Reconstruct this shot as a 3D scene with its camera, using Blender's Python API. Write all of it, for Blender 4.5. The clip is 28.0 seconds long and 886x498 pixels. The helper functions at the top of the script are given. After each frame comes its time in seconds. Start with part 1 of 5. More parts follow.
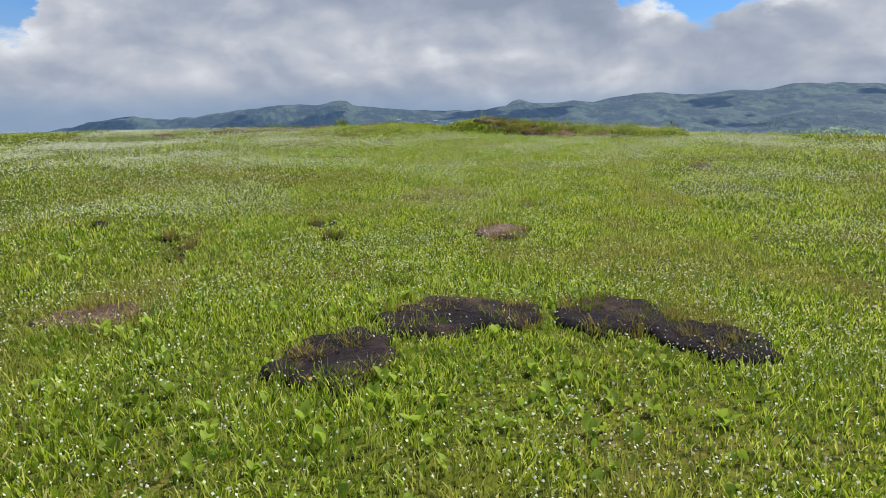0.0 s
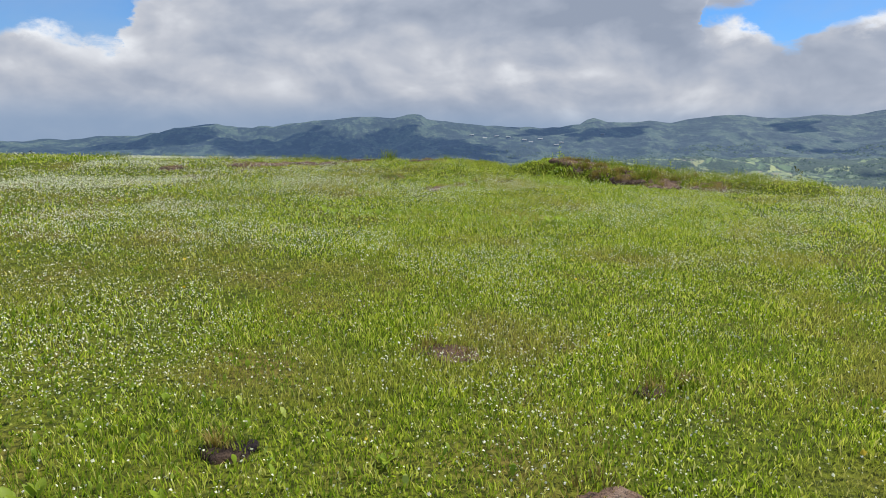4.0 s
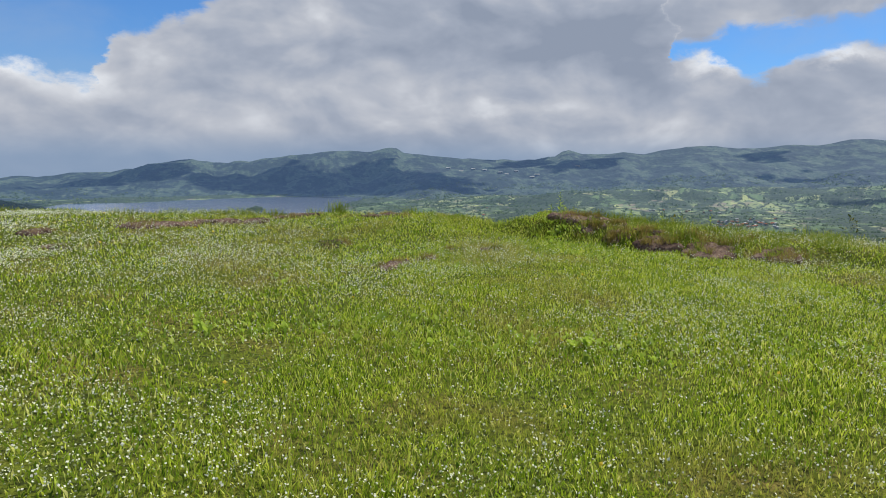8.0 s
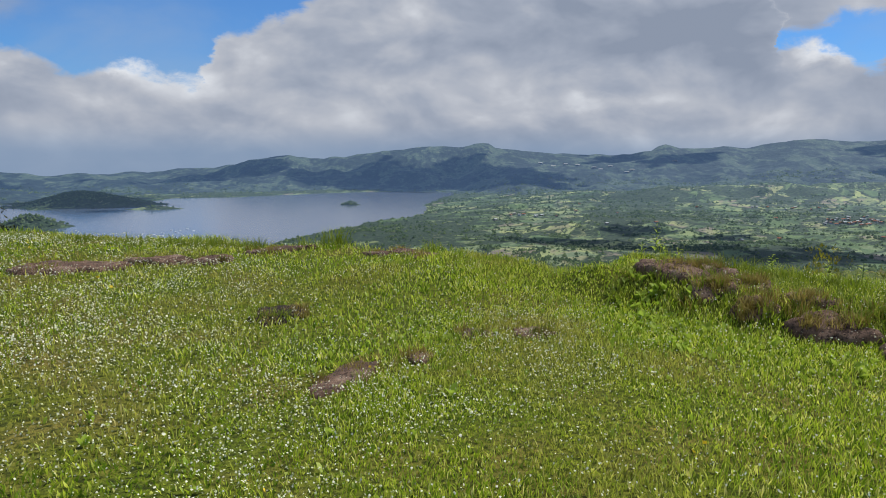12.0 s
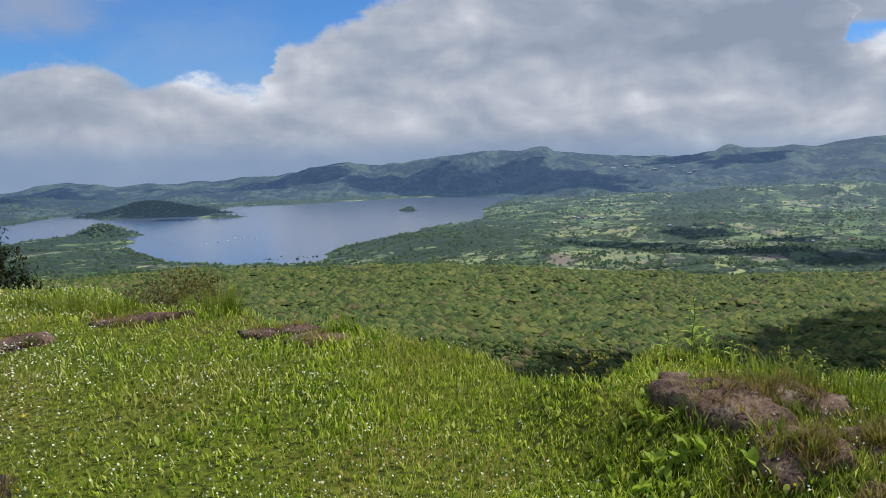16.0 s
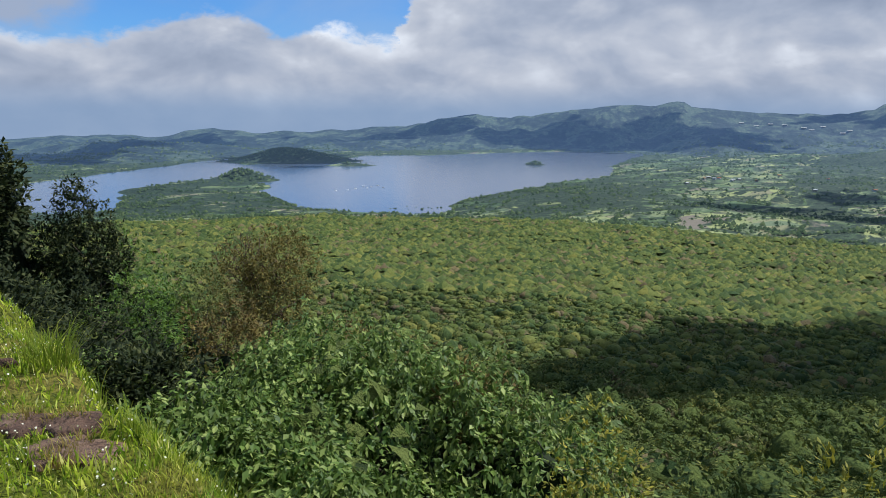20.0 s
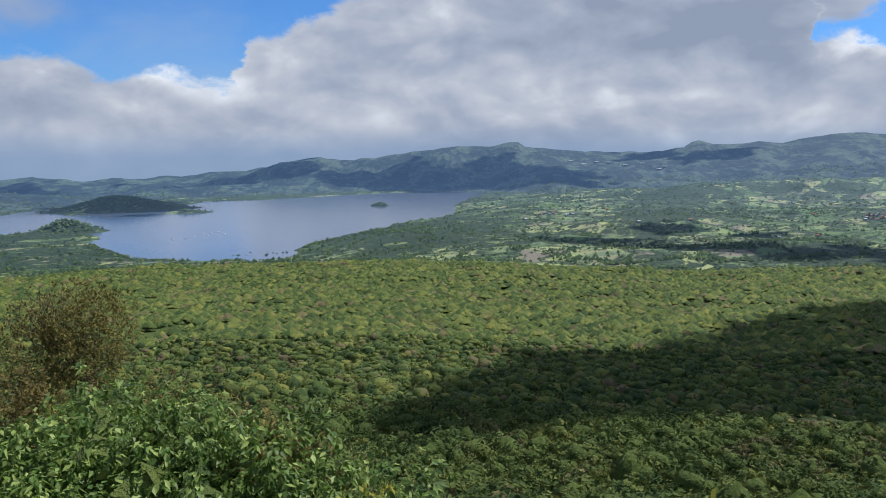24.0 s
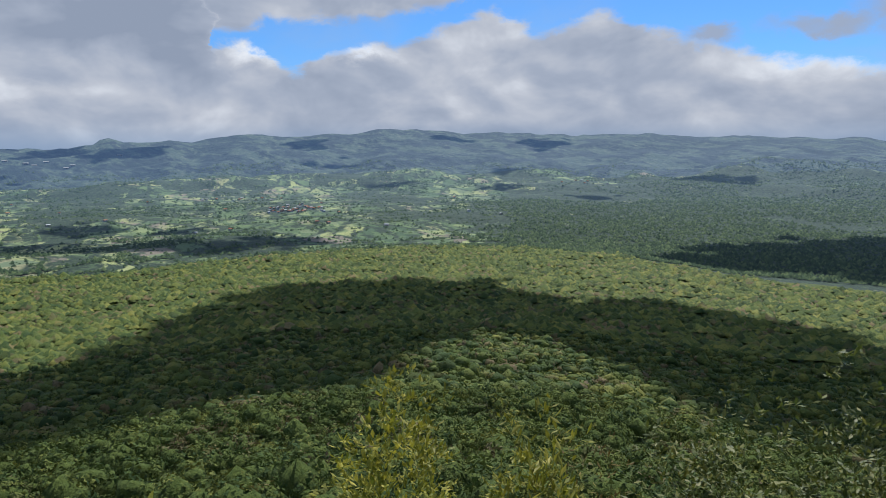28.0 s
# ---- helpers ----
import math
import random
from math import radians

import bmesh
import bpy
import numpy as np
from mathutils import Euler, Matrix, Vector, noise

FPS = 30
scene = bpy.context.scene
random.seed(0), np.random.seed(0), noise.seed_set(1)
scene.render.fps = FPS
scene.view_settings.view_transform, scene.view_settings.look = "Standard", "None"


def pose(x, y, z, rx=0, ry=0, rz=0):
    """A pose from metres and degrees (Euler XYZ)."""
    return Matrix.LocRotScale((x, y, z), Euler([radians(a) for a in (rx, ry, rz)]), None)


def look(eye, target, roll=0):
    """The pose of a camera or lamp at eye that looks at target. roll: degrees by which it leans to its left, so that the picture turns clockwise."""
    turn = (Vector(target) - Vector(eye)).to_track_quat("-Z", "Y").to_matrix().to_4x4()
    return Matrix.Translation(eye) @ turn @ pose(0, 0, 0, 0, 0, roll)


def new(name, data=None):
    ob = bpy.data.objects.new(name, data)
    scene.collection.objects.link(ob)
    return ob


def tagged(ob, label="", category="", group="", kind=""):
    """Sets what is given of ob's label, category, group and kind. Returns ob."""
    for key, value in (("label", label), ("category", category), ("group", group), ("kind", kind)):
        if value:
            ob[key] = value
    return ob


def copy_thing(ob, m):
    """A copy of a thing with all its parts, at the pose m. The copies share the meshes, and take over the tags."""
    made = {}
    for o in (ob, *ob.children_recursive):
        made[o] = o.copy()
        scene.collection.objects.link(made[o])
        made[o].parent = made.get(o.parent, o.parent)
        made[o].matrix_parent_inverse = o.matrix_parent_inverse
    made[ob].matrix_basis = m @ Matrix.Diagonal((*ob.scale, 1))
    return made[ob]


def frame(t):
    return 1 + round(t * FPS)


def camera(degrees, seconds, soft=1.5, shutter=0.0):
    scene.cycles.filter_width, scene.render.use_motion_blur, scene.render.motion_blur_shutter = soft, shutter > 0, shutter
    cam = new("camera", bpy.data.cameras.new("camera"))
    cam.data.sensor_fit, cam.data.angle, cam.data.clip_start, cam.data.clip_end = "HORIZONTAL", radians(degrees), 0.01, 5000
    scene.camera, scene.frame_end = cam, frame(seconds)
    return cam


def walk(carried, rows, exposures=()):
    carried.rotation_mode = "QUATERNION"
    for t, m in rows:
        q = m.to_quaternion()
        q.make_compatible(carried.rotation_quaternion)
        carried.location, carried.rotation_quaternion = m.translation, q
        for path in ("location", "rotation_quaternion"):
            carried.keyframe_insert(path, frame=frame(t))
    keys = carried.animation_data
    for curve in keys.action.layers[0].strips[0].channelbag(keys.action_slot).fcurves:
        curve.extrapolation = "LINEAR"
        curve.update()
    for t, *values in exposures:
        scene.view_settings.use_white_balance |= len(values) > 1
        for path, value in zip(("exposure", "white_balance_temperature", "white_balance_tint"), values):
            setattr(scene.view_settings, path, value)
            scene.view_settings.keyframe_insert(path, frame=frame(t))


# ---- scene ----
cam = camera(61.4, 28.0, soft=0.95)
PATH = [
    (0, (0.042, 0.007, 1.835), (0.304, 1.959, 1.486), -0.79),
    (0.5, (0.110, 0.353, 1.972), (0.293, 2.308, 1.590), -0.91),
    (1, (0.093, 0.874, 1.963), (0.254, 2.823, 1.545), -0.36),
    (1.5, (0.103, 1.440, 2.077), (0.262, 3.388, 1.653), 0.10),
    (2, (0.277, 2.050, 2.141), (0.427, 4.001, 1.731), 0.10),
    (2.5, (0.400, 2.576, 2.230), (0.548, 4.531, 1.838), 0.46),
    (3, (0.473, 3.181, 2.290), (0.613, 5.141, 1.919), 0.90),
    (3.5, (0.601, 3.711, 2.251), (0.712, 5.678, 1.907), 1.04),
    (4, (0.725, 4.281, 2.336), (0.808, 6.255, 2.026), 0.96),
    (4.5, (0.745, 4.942, 2.365), (0.822, 6.921, 2.081), 0.75),
    (6.5, (0.879, 7.218, 2.470), (0.979, 9.207, 2.287), 0.97),
    (7, (0.964, 7.744, 2.486), (1.072, 9.732, 2.291), 1.01),
    (7.5, (1.031, 8.212, 2.485), (1.160, 10.197, 2.276), 0.86),
    (8, (1.148, 8.788, 2.577), (1.290, 10.771, 2.354), 0.42),
    (8.5, (1.368, 9.382, 2.570), (1.502, 11.363, 2.336), -0.09),
    (9, (1.519, 9.906, 2.613), (1.648, 11.888, 2.375), -0.50),
    (9.5, (1.597, 10.572, 2.679), (1.717, 12.555, 2.447), -0.73),
    (10, (1.750, 11.202, 2.663), (1.831, 13.188, 2.436), -0.79),
    (10.5, (1.894, 11.738, 2.725), (1.924, 13.726, 2.502), -0.48),
    (11, (1.923, 12.359, 2.766), (1.907, 14.346, 2.541), -0.36),
    (11.5, (2.023, 12.865, 2.750), (1.956, 14.850, 2.519), -0.17),
    (12, (2.194, 13.428, 2.837), (2.093, 15.411, 2.600), 0.25),
    (12.5, (2.276, 14.048, 2.814), (2.149, 16.029, 2.572), 0.25),
    (13, (2.327, 14.528, 2.924), (2.144, 16.506, 2.692), 0.21),
    (13.5, (2.519, 15.122, 2.913), (2.275, 17.095, 2.694), 0.16),
    (15.5, (3.033, 16.663, 3.021), (2.739, 18.630, 2.808), -0.31),
    (16, (3.231, 17.164, 3.018), (2.973, 19.134, 2.794), -0.83),
    (16.5, (3.386, 17.511, 3.065), (3.084, 19.476, 2.845), -1.14),
    (17, (3.686, 17.915, 3.029), (3.297, 19.864, 2.810), -0.92),
    (17.5, (3.931, 18.293, 3.059), (3.460, 20.224, 2.832), -0.76),
    (18, (4.129, 18.663, 3.129), (3.586, 20.572, 2.884), -0.20),
    (18.5, (4.473, 18.976, 3.199), (3.871, 20.864, 2.927), 0.53),
    (19, (4.565, 19.292, 3.318), (3.953, 21.170, 2.999), 0.68),
    (19.5, (4.467, 19.711, 3.331), (3.872, 21.590, 2.991), 0.59),
    (20, (4.429, 19.973, 3.401), (3.852, 21.856, 3.055), 0.42),
    (20.5, (4.436, 20.298, 3.404), (3.891, 22.192, 3.065), 0.20),
    (21, (4.344, 20.529, 3.411), (3.860, 22.441, 3.078), -0.01),
    (21.5, (4.212, 20.772, 3.419), (3.819, 22.704, 3.082), -0.29),
    (22, (4.136, 21.139, 3.376), (3.846, 23.087, 3.023), -0.30),
    (22.5, (4.285, 21.123, 3.432), (4.099, 23.080, 3.067), -0.03),
    (24.5, (4.919, 21.848, 3.101), (4.718, 23.831, 2.927), -1.03),
    (25, (4.909, 21.840, 3.107), (4.317, 23.747, 2.990), -0.54),
    (25.5, (4.899, 21.834, 3.112), (4.002, 23.619, 3.013), 0.22),
    (26, (4.900, 21.839, 3.111), (4.186, 23.704, 2.998), 1.06),
    (26.5, (4.909, 21.855, 3.105), (4.652, 23.834, 2.976), 0.95),
    (27, (4.920, 21.857, 3.107), (5.203, 23.830, 2.939), 0.02),
    (27.5, (4.920, 21.857, 3.107), (5.715, 23.680, 2.892), -0.31),
    (28, (4.922, 21.857, 3.107), (6.128, 23.432, 2.856), -0.16),
]
EXPOSURES = ((0, -0.03, 6350, 9), (1, -0.05, 6350, 9), (3, 0.03, 6400, 9), (5, 0.03, 6400, 9), (8, -0.1, 6350, 9), (13, -0.17, 6300, 9), (17, -0.1, 6150, 9), (20, 0.0, 6050, 9), (22, 0.08, 6050, 9), (25, -0.08, 6100, 9), (26, 0.06, 6150, 9), (28, -0.04, 6150, 9))
walk(cam, [(t, look(eye, target, roll)) for t, eye, target, roll in PATH], EXPOSURES)

# ---- sky, sun ----
SUN_AZ, SUN_EL = 62.0, 57.0   # degrees clockwise from +y, and above the horizon


def node_tree(owner):
    owner.use_nodes = True
    owner.node_tree.nodes.clear()
    return owner.node_tree


class Nodes:
    """Short-hand for building node trees."""

    def __init__(self, tree):
        self.t = tree

    def add(self, kind, **settings):
        n = self.t.nodes.new(kind)
        for key, value in settings.items():
            if key == "op":
                n.operation = value
            elif key == "blend":
                n.blend_type = value
            elif key == "dims":
                n.noise_dimensions = value
            elif key == "feature":
                n.feature = value
            elif key == "data":
                n.data_type = value
        return n

    def put(self, node, key, value):
        if isinstance(value, bpy.types.NodeSocket):
            self.t.links.new(value, node.inputs[key])
        elif value is not None:
            node.inputs[key].default_value = value

    def math(self, op, a, b=None, c=None, clamp=False):
        n = self.add("ShaderNodeMath", op=op)
        n.use_clamp = clamp
        for i, v in enumerate((a, b, c)):
            self.put(n, i, v)
        return n.outputs[0]

    def step(self, v, lo, hi, a=0.0, b=1.0):
        n = self.add("ShaderNodeMapRange")
        n.interpolation_type = "SMOOTHSTEP"
        for key, value in zip((0, 1, 2, 3, 4), (v, lo, hi, a, b)):
            self.put(n, key, value)
        return n.outputs[0]

    def noise(self, vec, scale, detail=4.0, rough=0.55, distort=0.0):
        n = self.add("ShaderNodeTexNoise")
        self.put(n, "Vector", vec)
        self.put(n, "Scale", scale)
        self.put(n, "Detail", detail)
        self.put(n, "Roughness", rough)
        self.put(n, "Distortion", distort)
        return n.outputs[0]

    def voronoi(self, vec, scale, feature="F1", out=0, rand=1.0):
        n = self.add("ShaderNodeTexVoronoi", feature=feature)
        self.put(n, "Vector", vec)
        self.put(n, "Scale", scale)
        self.put(n, "Randomness", rand)
        return n.outputs[out]

    def ramp(self, v, *stops):
        n = self.add("ShaderNodeValToRGB")
        els = n.color_ramp.elements
        while len(els) < len(stops):
            els.new(0.5)
        for el, (pos, col) in zip(els, stops):
            el.position, el.color = pos, (*col, 1)
        self.put(n, 0, v)
        return n.outputs[0]

    def mix(self, f, a, b, blend="MIX"):
        n = self.add("ShaderNodeMixRGB", blend=blend)
        for key, value in ((0, f), (1, a), (2, b)):
            self.put(n, key, (*value, 1) if isinstance(value, tuple) and len(value) == 3 else value)
        return n.outputs[0]

    def scaled(self, vec, s):
        n = self.add("ShaderNodeVectorMath", op="MULTIPLY")
        self.put(n, 0, vec)
        self.put(n, 1, s)
        return n.outputs[0]


def make_sky():
    world = bpy.data.worlds.new("sky")
    scene.world = world
    t = node_tree(world)
    n = Nodes(t)
    way = n.add("ShaderNodeTexCoord").outputs["Generated"]
    sep = n.add("ShaderNodeSeparateXYZ")
    n.put(sep, 0, way)
    x, y, z = sep.outputs
    az = n.math("MULTIPLY", n.math("ARCTAN2", x, y), 57.296)
    el = n.math("MULTIPLY", n.math("ARCSINE", z), 57.296)
    sky = n.add("ShaderNodeTexSky")
    sky.sky_type, sky.sun_disc = "NISHITA", False
    sky.sun_elevation, sky.sun_rotation = radians(SUN_EL), radians(SUN_AZ)
    sky.altitude, sky.air_density, sky.dust_density, sky.ozone_density = 900, 1.0, 0.6, 1.6
    blue = n.mix(1.0, sky.outputs[0], (0.046, 0.084, 0.130), "MULTIPLY")
    # cloud fields in degrees of azimuth and height, so that they flatten towards the horizon
    comb = n.add("ShaderNodeCombineXYZ")
    n.put(comb, 0, az)
    n.put(comb, 1, n.math("MULTIPLY", el, 1.7))
    n.put(comb, 2, n.math("MULTIPLY", n.math("ABSOLUTE", y), 3.0))
    v = comb.outputs[0]
    big = n.noise(v, 0.055, 2.0, 0.5)
    puff = n.noise(v, 0.15, 4.5, 0.5, 0.25)
    soft = n.noise(v, 0.085, 3.0, 0.5, 0.2)
    above = n.add("ShaderNodeVectorMath", op="ADD")
    n.put(above, 0, v)
    n.put(above, 1, (0.6, 1.5, 0.0))
    over = n.noise(above.outputs[0], 0.15, 4.5, 0.5, 0.25)
    billow = n.math("SUBTRACT", 1.0, n.voronoi(v, 0.34, "SMOOTH_F1", 0))
    bend = n.noise(v, 0.35, 7.0, 0.6)
    lift = n.noise(v, 0.42, 7.0, 0.62, 0.3)
    az_w = n.math("ADD", az, n.math("MULTIPLY", n.math("SUBTRACT", bend, 0.5), 4.0))
    el_w = n.math("ADD", el, n.math("MULTIPLY", n.math("SUBTRACT", lift, 0.5), 2.6))
    el_w = n.math("SUBTRACT", el_w, n.math("MULTIPLY", n.math("SUBTRACT", billow, 0.5), 0.9))

    def outline(stops):
        """A height in degrees that runs along the azimuth."""
        pos = n.math("DIVIDE", n.math("ADD", az_w, 65.0), 140.0, clamp=True)
        return n.math("MULTIPLY", n.ramp(pos, *[((a + 65.0) / 140.0, (e / 40.0,) * 3) for a, e in stops]), 40.0)

    def lump(a0, e0, wa, we):
        da = n.math("DIVIDE", n.math("SUBTRACT", az_w, a0), wa)
        de = n.math("DIVIDE", n.math("SUBTRACT", el_w, e0), we)
        r = n.math("ADD", n.math("MULTIPLY", da, da), n.math("MULTIPLY", de, de))
        return n.math("EXPONENT", n.math("MULTIPLY", r, -1.0))

    tops = outline(((-64, 6.2), (-57, 6.4), (-51, 5.9), (-45, 5.1), (-41, 5.3), (-37, 6.6), (-34.5, 7.6), (-32.5, 7.3), (-29, 5.8), (-26, 6.7), (-23, 5.7), (-20.6, 5.7), (-19.4, 8.7), (-14.6, 10.6), (-10.2, 12.6), (-8, 16), (-5, 38), (19, 38), (20.5, 7.6), (23.2, 8.4), (25.6, 6.2), (27, 6.2), (28.5, 7.6), (34, 8.3), (39, 10), (41.5, 10.8), (44.4, 8.9), (49.5, 10.4), (53, 8.8), (59, 7.1), (67, 5.6), (75, 6)))
    deck = outline(((-64, 38), (-9, 38), (15, 7.4), (19, 8.0), (22, 8.6), (24.5, 9.3), (30, 9.6), (36, 10.3), (39.4, 11.2), (44, 12.4), (48, 14), (54, 38)))
    low_cloud = n.math("SUBTRACT", tops, el_w)
    mask = n.math("MAXIMUM", n.step(low_cloud, -0.3, 0.8), n.step(n.math("SUBTRACT", el_w, deck), -0.25, 0.75))
    wisp = n.math("MAXIMUM", lump(-46.3, 8.3, 4.6, 2.6), n.math("MULTIPLY", lump(-49, 11.2, 2.6, 2.0), 0.9))
    for a, e, wa, we, k in ((-57.6, 9.6, 2.0, 4.2, 0.8), (-35.5, 10.2, 6.0, 2.2, 0.55), (-32, 12.4, 3.0, 1.4, 0.6), (57, 8.3, 1.8, 0.9, 0.8), (64, 8.4, 3.6, 0.8, 0.8), (-26, 13.6, 9.0, 1.3, 0.4), (68, 10.2, 2.5, 2.5, 0.9)):
        wisp = n.math("MAXIMUM", wisp, n.math("MULTIPLY", lump(a, e, wa, we), k))
    wisp = n.math("MULTIPLY", n.step(wisp, 0.10, 0.75), n.step(puff, 0.22, 0.5, 0.25, 0.95))
    lit = n.math("ADD", n.math("MULTIPLY", puff, 0.5), n.math("MULTIPLY", soft, 0.60))
    lit = n.math("SUBTRACT", lit, n.math("MULTIPLY", n.math("SUBTRACT", big, 0.5), 0.3))
    lit = n.math("ADD", lit, n.math("MULTIPLY", n.math("SUBTRACT", puff, over), 0.62))
    lit = n.math("ADD", lit, n.math("MULTIPLY", n.math("SUBTRACT", billow, 0.55), 0.16))
    edge = n.math("EXPONENT", n.math("MULTIPLY", n.math("ABSOLUTE", low_cloud), -0.75))
    lit = n.math("ADD", lit, n.math("MULTIPLY", n.math("MULTIPLY", edge, n.step(tops, 17, 13)), 0.14))
    for a, e, wa, we, k in ((23.2, 7.4, 2.0, 1.1, 0.36), (31, 7.5, 2.8, 0.6, 0.34), (-25.6, 6.2, 1.9, 0.7, 0.32), (-54, 5.6, 4.0, 0.8, 0.28), (-33.5, 6.3, 4.0, 1.2, 0.12), (-14, 9.0, 4.5, 2.2, 0.12), (-18, 4.6, 9.0, 1.0, 0.10), (9, 4.2, 4.0, 0.7, 0.14), (64, 6.2, 6.0, 1.0, 0.14), (44, 4.6, 12.0, 1.3, 0.05)):
        lit = n.math("ADD", lit, n.math("MULTIPLY", lump(a, e, wa, we), k))
    for a, e, wa, we, k in ((8, 9.0, 14.0, 2.6, 0.10), (15, 9.5, 10.0, 2.5, 0.10)):
        lit = n.math("SUBTRACT", lit, n.math("MULTIPLY", lump(a, e, wa, we), k))
    cloud = n.ramp(lit, (0.30, (0.30, 0.345, 0.44)), (0.50, (0.40, 0.44, 0.53)), (0.68, (0.54, 0.56, 0.62)), (0.98, (0.88, 0.89, 0.92)))
    veil = n.step(n.noise(v, 0.075, 5.0, 0.55, 0.3), 0.40, 0.72, 0.05, 0.42)
    blue = n.mix(veil, blue, (0.38, 0.48, 0.64))
    blue = n.mix(n.math("MULTIPLY", wisp, 1.0), blue, (0.37, 0.42, 0.53))
    body = n.mix(mask, blue, cloud)
    low = n.step(el, 2.9, 0.2)
    body = n.mix(n.math("MULTIPLY", low, 0.85), body, (0.25, 0.345, 0.50))
    back = n.add("ShaderNodeBackground")
    n.put(back, 0, body)
    n.put(back, 1, 1.0)
    t.links.new(back.outputs[0], n.add("ShaderNodeOutputWorld").inputs[0])


make_sky()
sun = new("sun", bpy.data.lights.new("sun", "SUN"))
sun.data.energy, sun.data.angle, sun.data.color = 5.0, radians(0.55), (1.0, 0.965, 0.90)
SUN_WAY = Vector((math.sin(radians(SUN_AZ)) * math.cos(radians(SUN_EL)), math.cos(radians(SUN_AZ)) * math.cos(radians(SUN_EL)), math.sin(radians(SUN_EL))))
sun.matrix_world = look(SUN_WAY * 300, (0, 0, 0))

# ---- materials ----
def surface(name, build, rough=0.9, spec=0.3, trans=0.0, haze_glow=None):
    """A Principled material; build(n, pos) gives (colour, bump height, bump distance)."""
    m = bpy.data.materials.new(name)
    t = node_tree(m)
    n = Nodes(t)
    geo = n.add("ShaderNodeNewGeometry")
    col, height, dist = build(n, geo.outputs["Position"], geo)
    p = n.add("ShaderNodeBsdfPrincipled")
    n.put(p, "Base Color", (*col, 1) if isinstance(col, tuple) else col)
    n.put(p, "Roughness", rough)
    n.put(p, "Specular IOR Level", spec)
    if height is not None:
        b = n.add("ShaderNodeBump")
        n.put(b, "Height", height)
        n.put(b, "Distance", dist)
        n.put(p, "Normal", b.outputs[0])
    # haze painted as emission, stronger further from the origin
    if haze_glow:
        n.put(p, "Emission Color", (*haze_glow, 1))
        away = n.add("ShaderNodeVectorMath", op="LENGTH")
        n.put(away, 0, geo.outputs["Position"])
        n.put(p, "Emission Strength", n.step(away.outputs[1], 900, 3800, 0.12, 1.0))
    out = p.outputs[0]
    if trans:
        tr = n.add("ShaderNodeBsdfTranslucent")
        n.put(tr, 0, (*col, 1) if isinstance(col, tuple) else col)
        mx = n.add("ShaderNodeMixShader")
        n.put(mx, 0, trans)
        t.links.new(out, mx.inputs[1])
        t.links.new(tr.outputs[0], mx.inputs[2])
        out = mx.outputs[0]
    t.links.new(out, n.add("ShaderNodeOutputMaterial").inputs[0])
    return m


def build_soil(n, p, g):
    a = n.noise(p, 1.1, 5, 0.6)
    b = n.noise(p, 22, 4, 0.6)
    c = n.ramp(a, (0.35, (0.100, 0.130, 0.014)), (0.5, (0.140, 0.160, 0.019)), (0.68, (0.185, 0.150, 0.038)))
    c = n.mix(n.step(b, 0.35, 0.7), c, (0.030, 0.038, 0.010))
    return c, b, 0.03


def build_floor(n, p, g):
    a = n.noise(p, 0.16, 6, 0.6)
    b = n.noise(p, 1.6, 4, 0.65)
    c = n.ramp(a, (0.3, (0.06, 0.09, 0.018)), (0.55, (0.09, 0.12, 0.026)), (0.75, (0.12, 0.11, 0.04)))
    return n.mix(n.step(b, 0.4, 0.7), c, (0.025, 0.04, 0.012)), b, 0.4


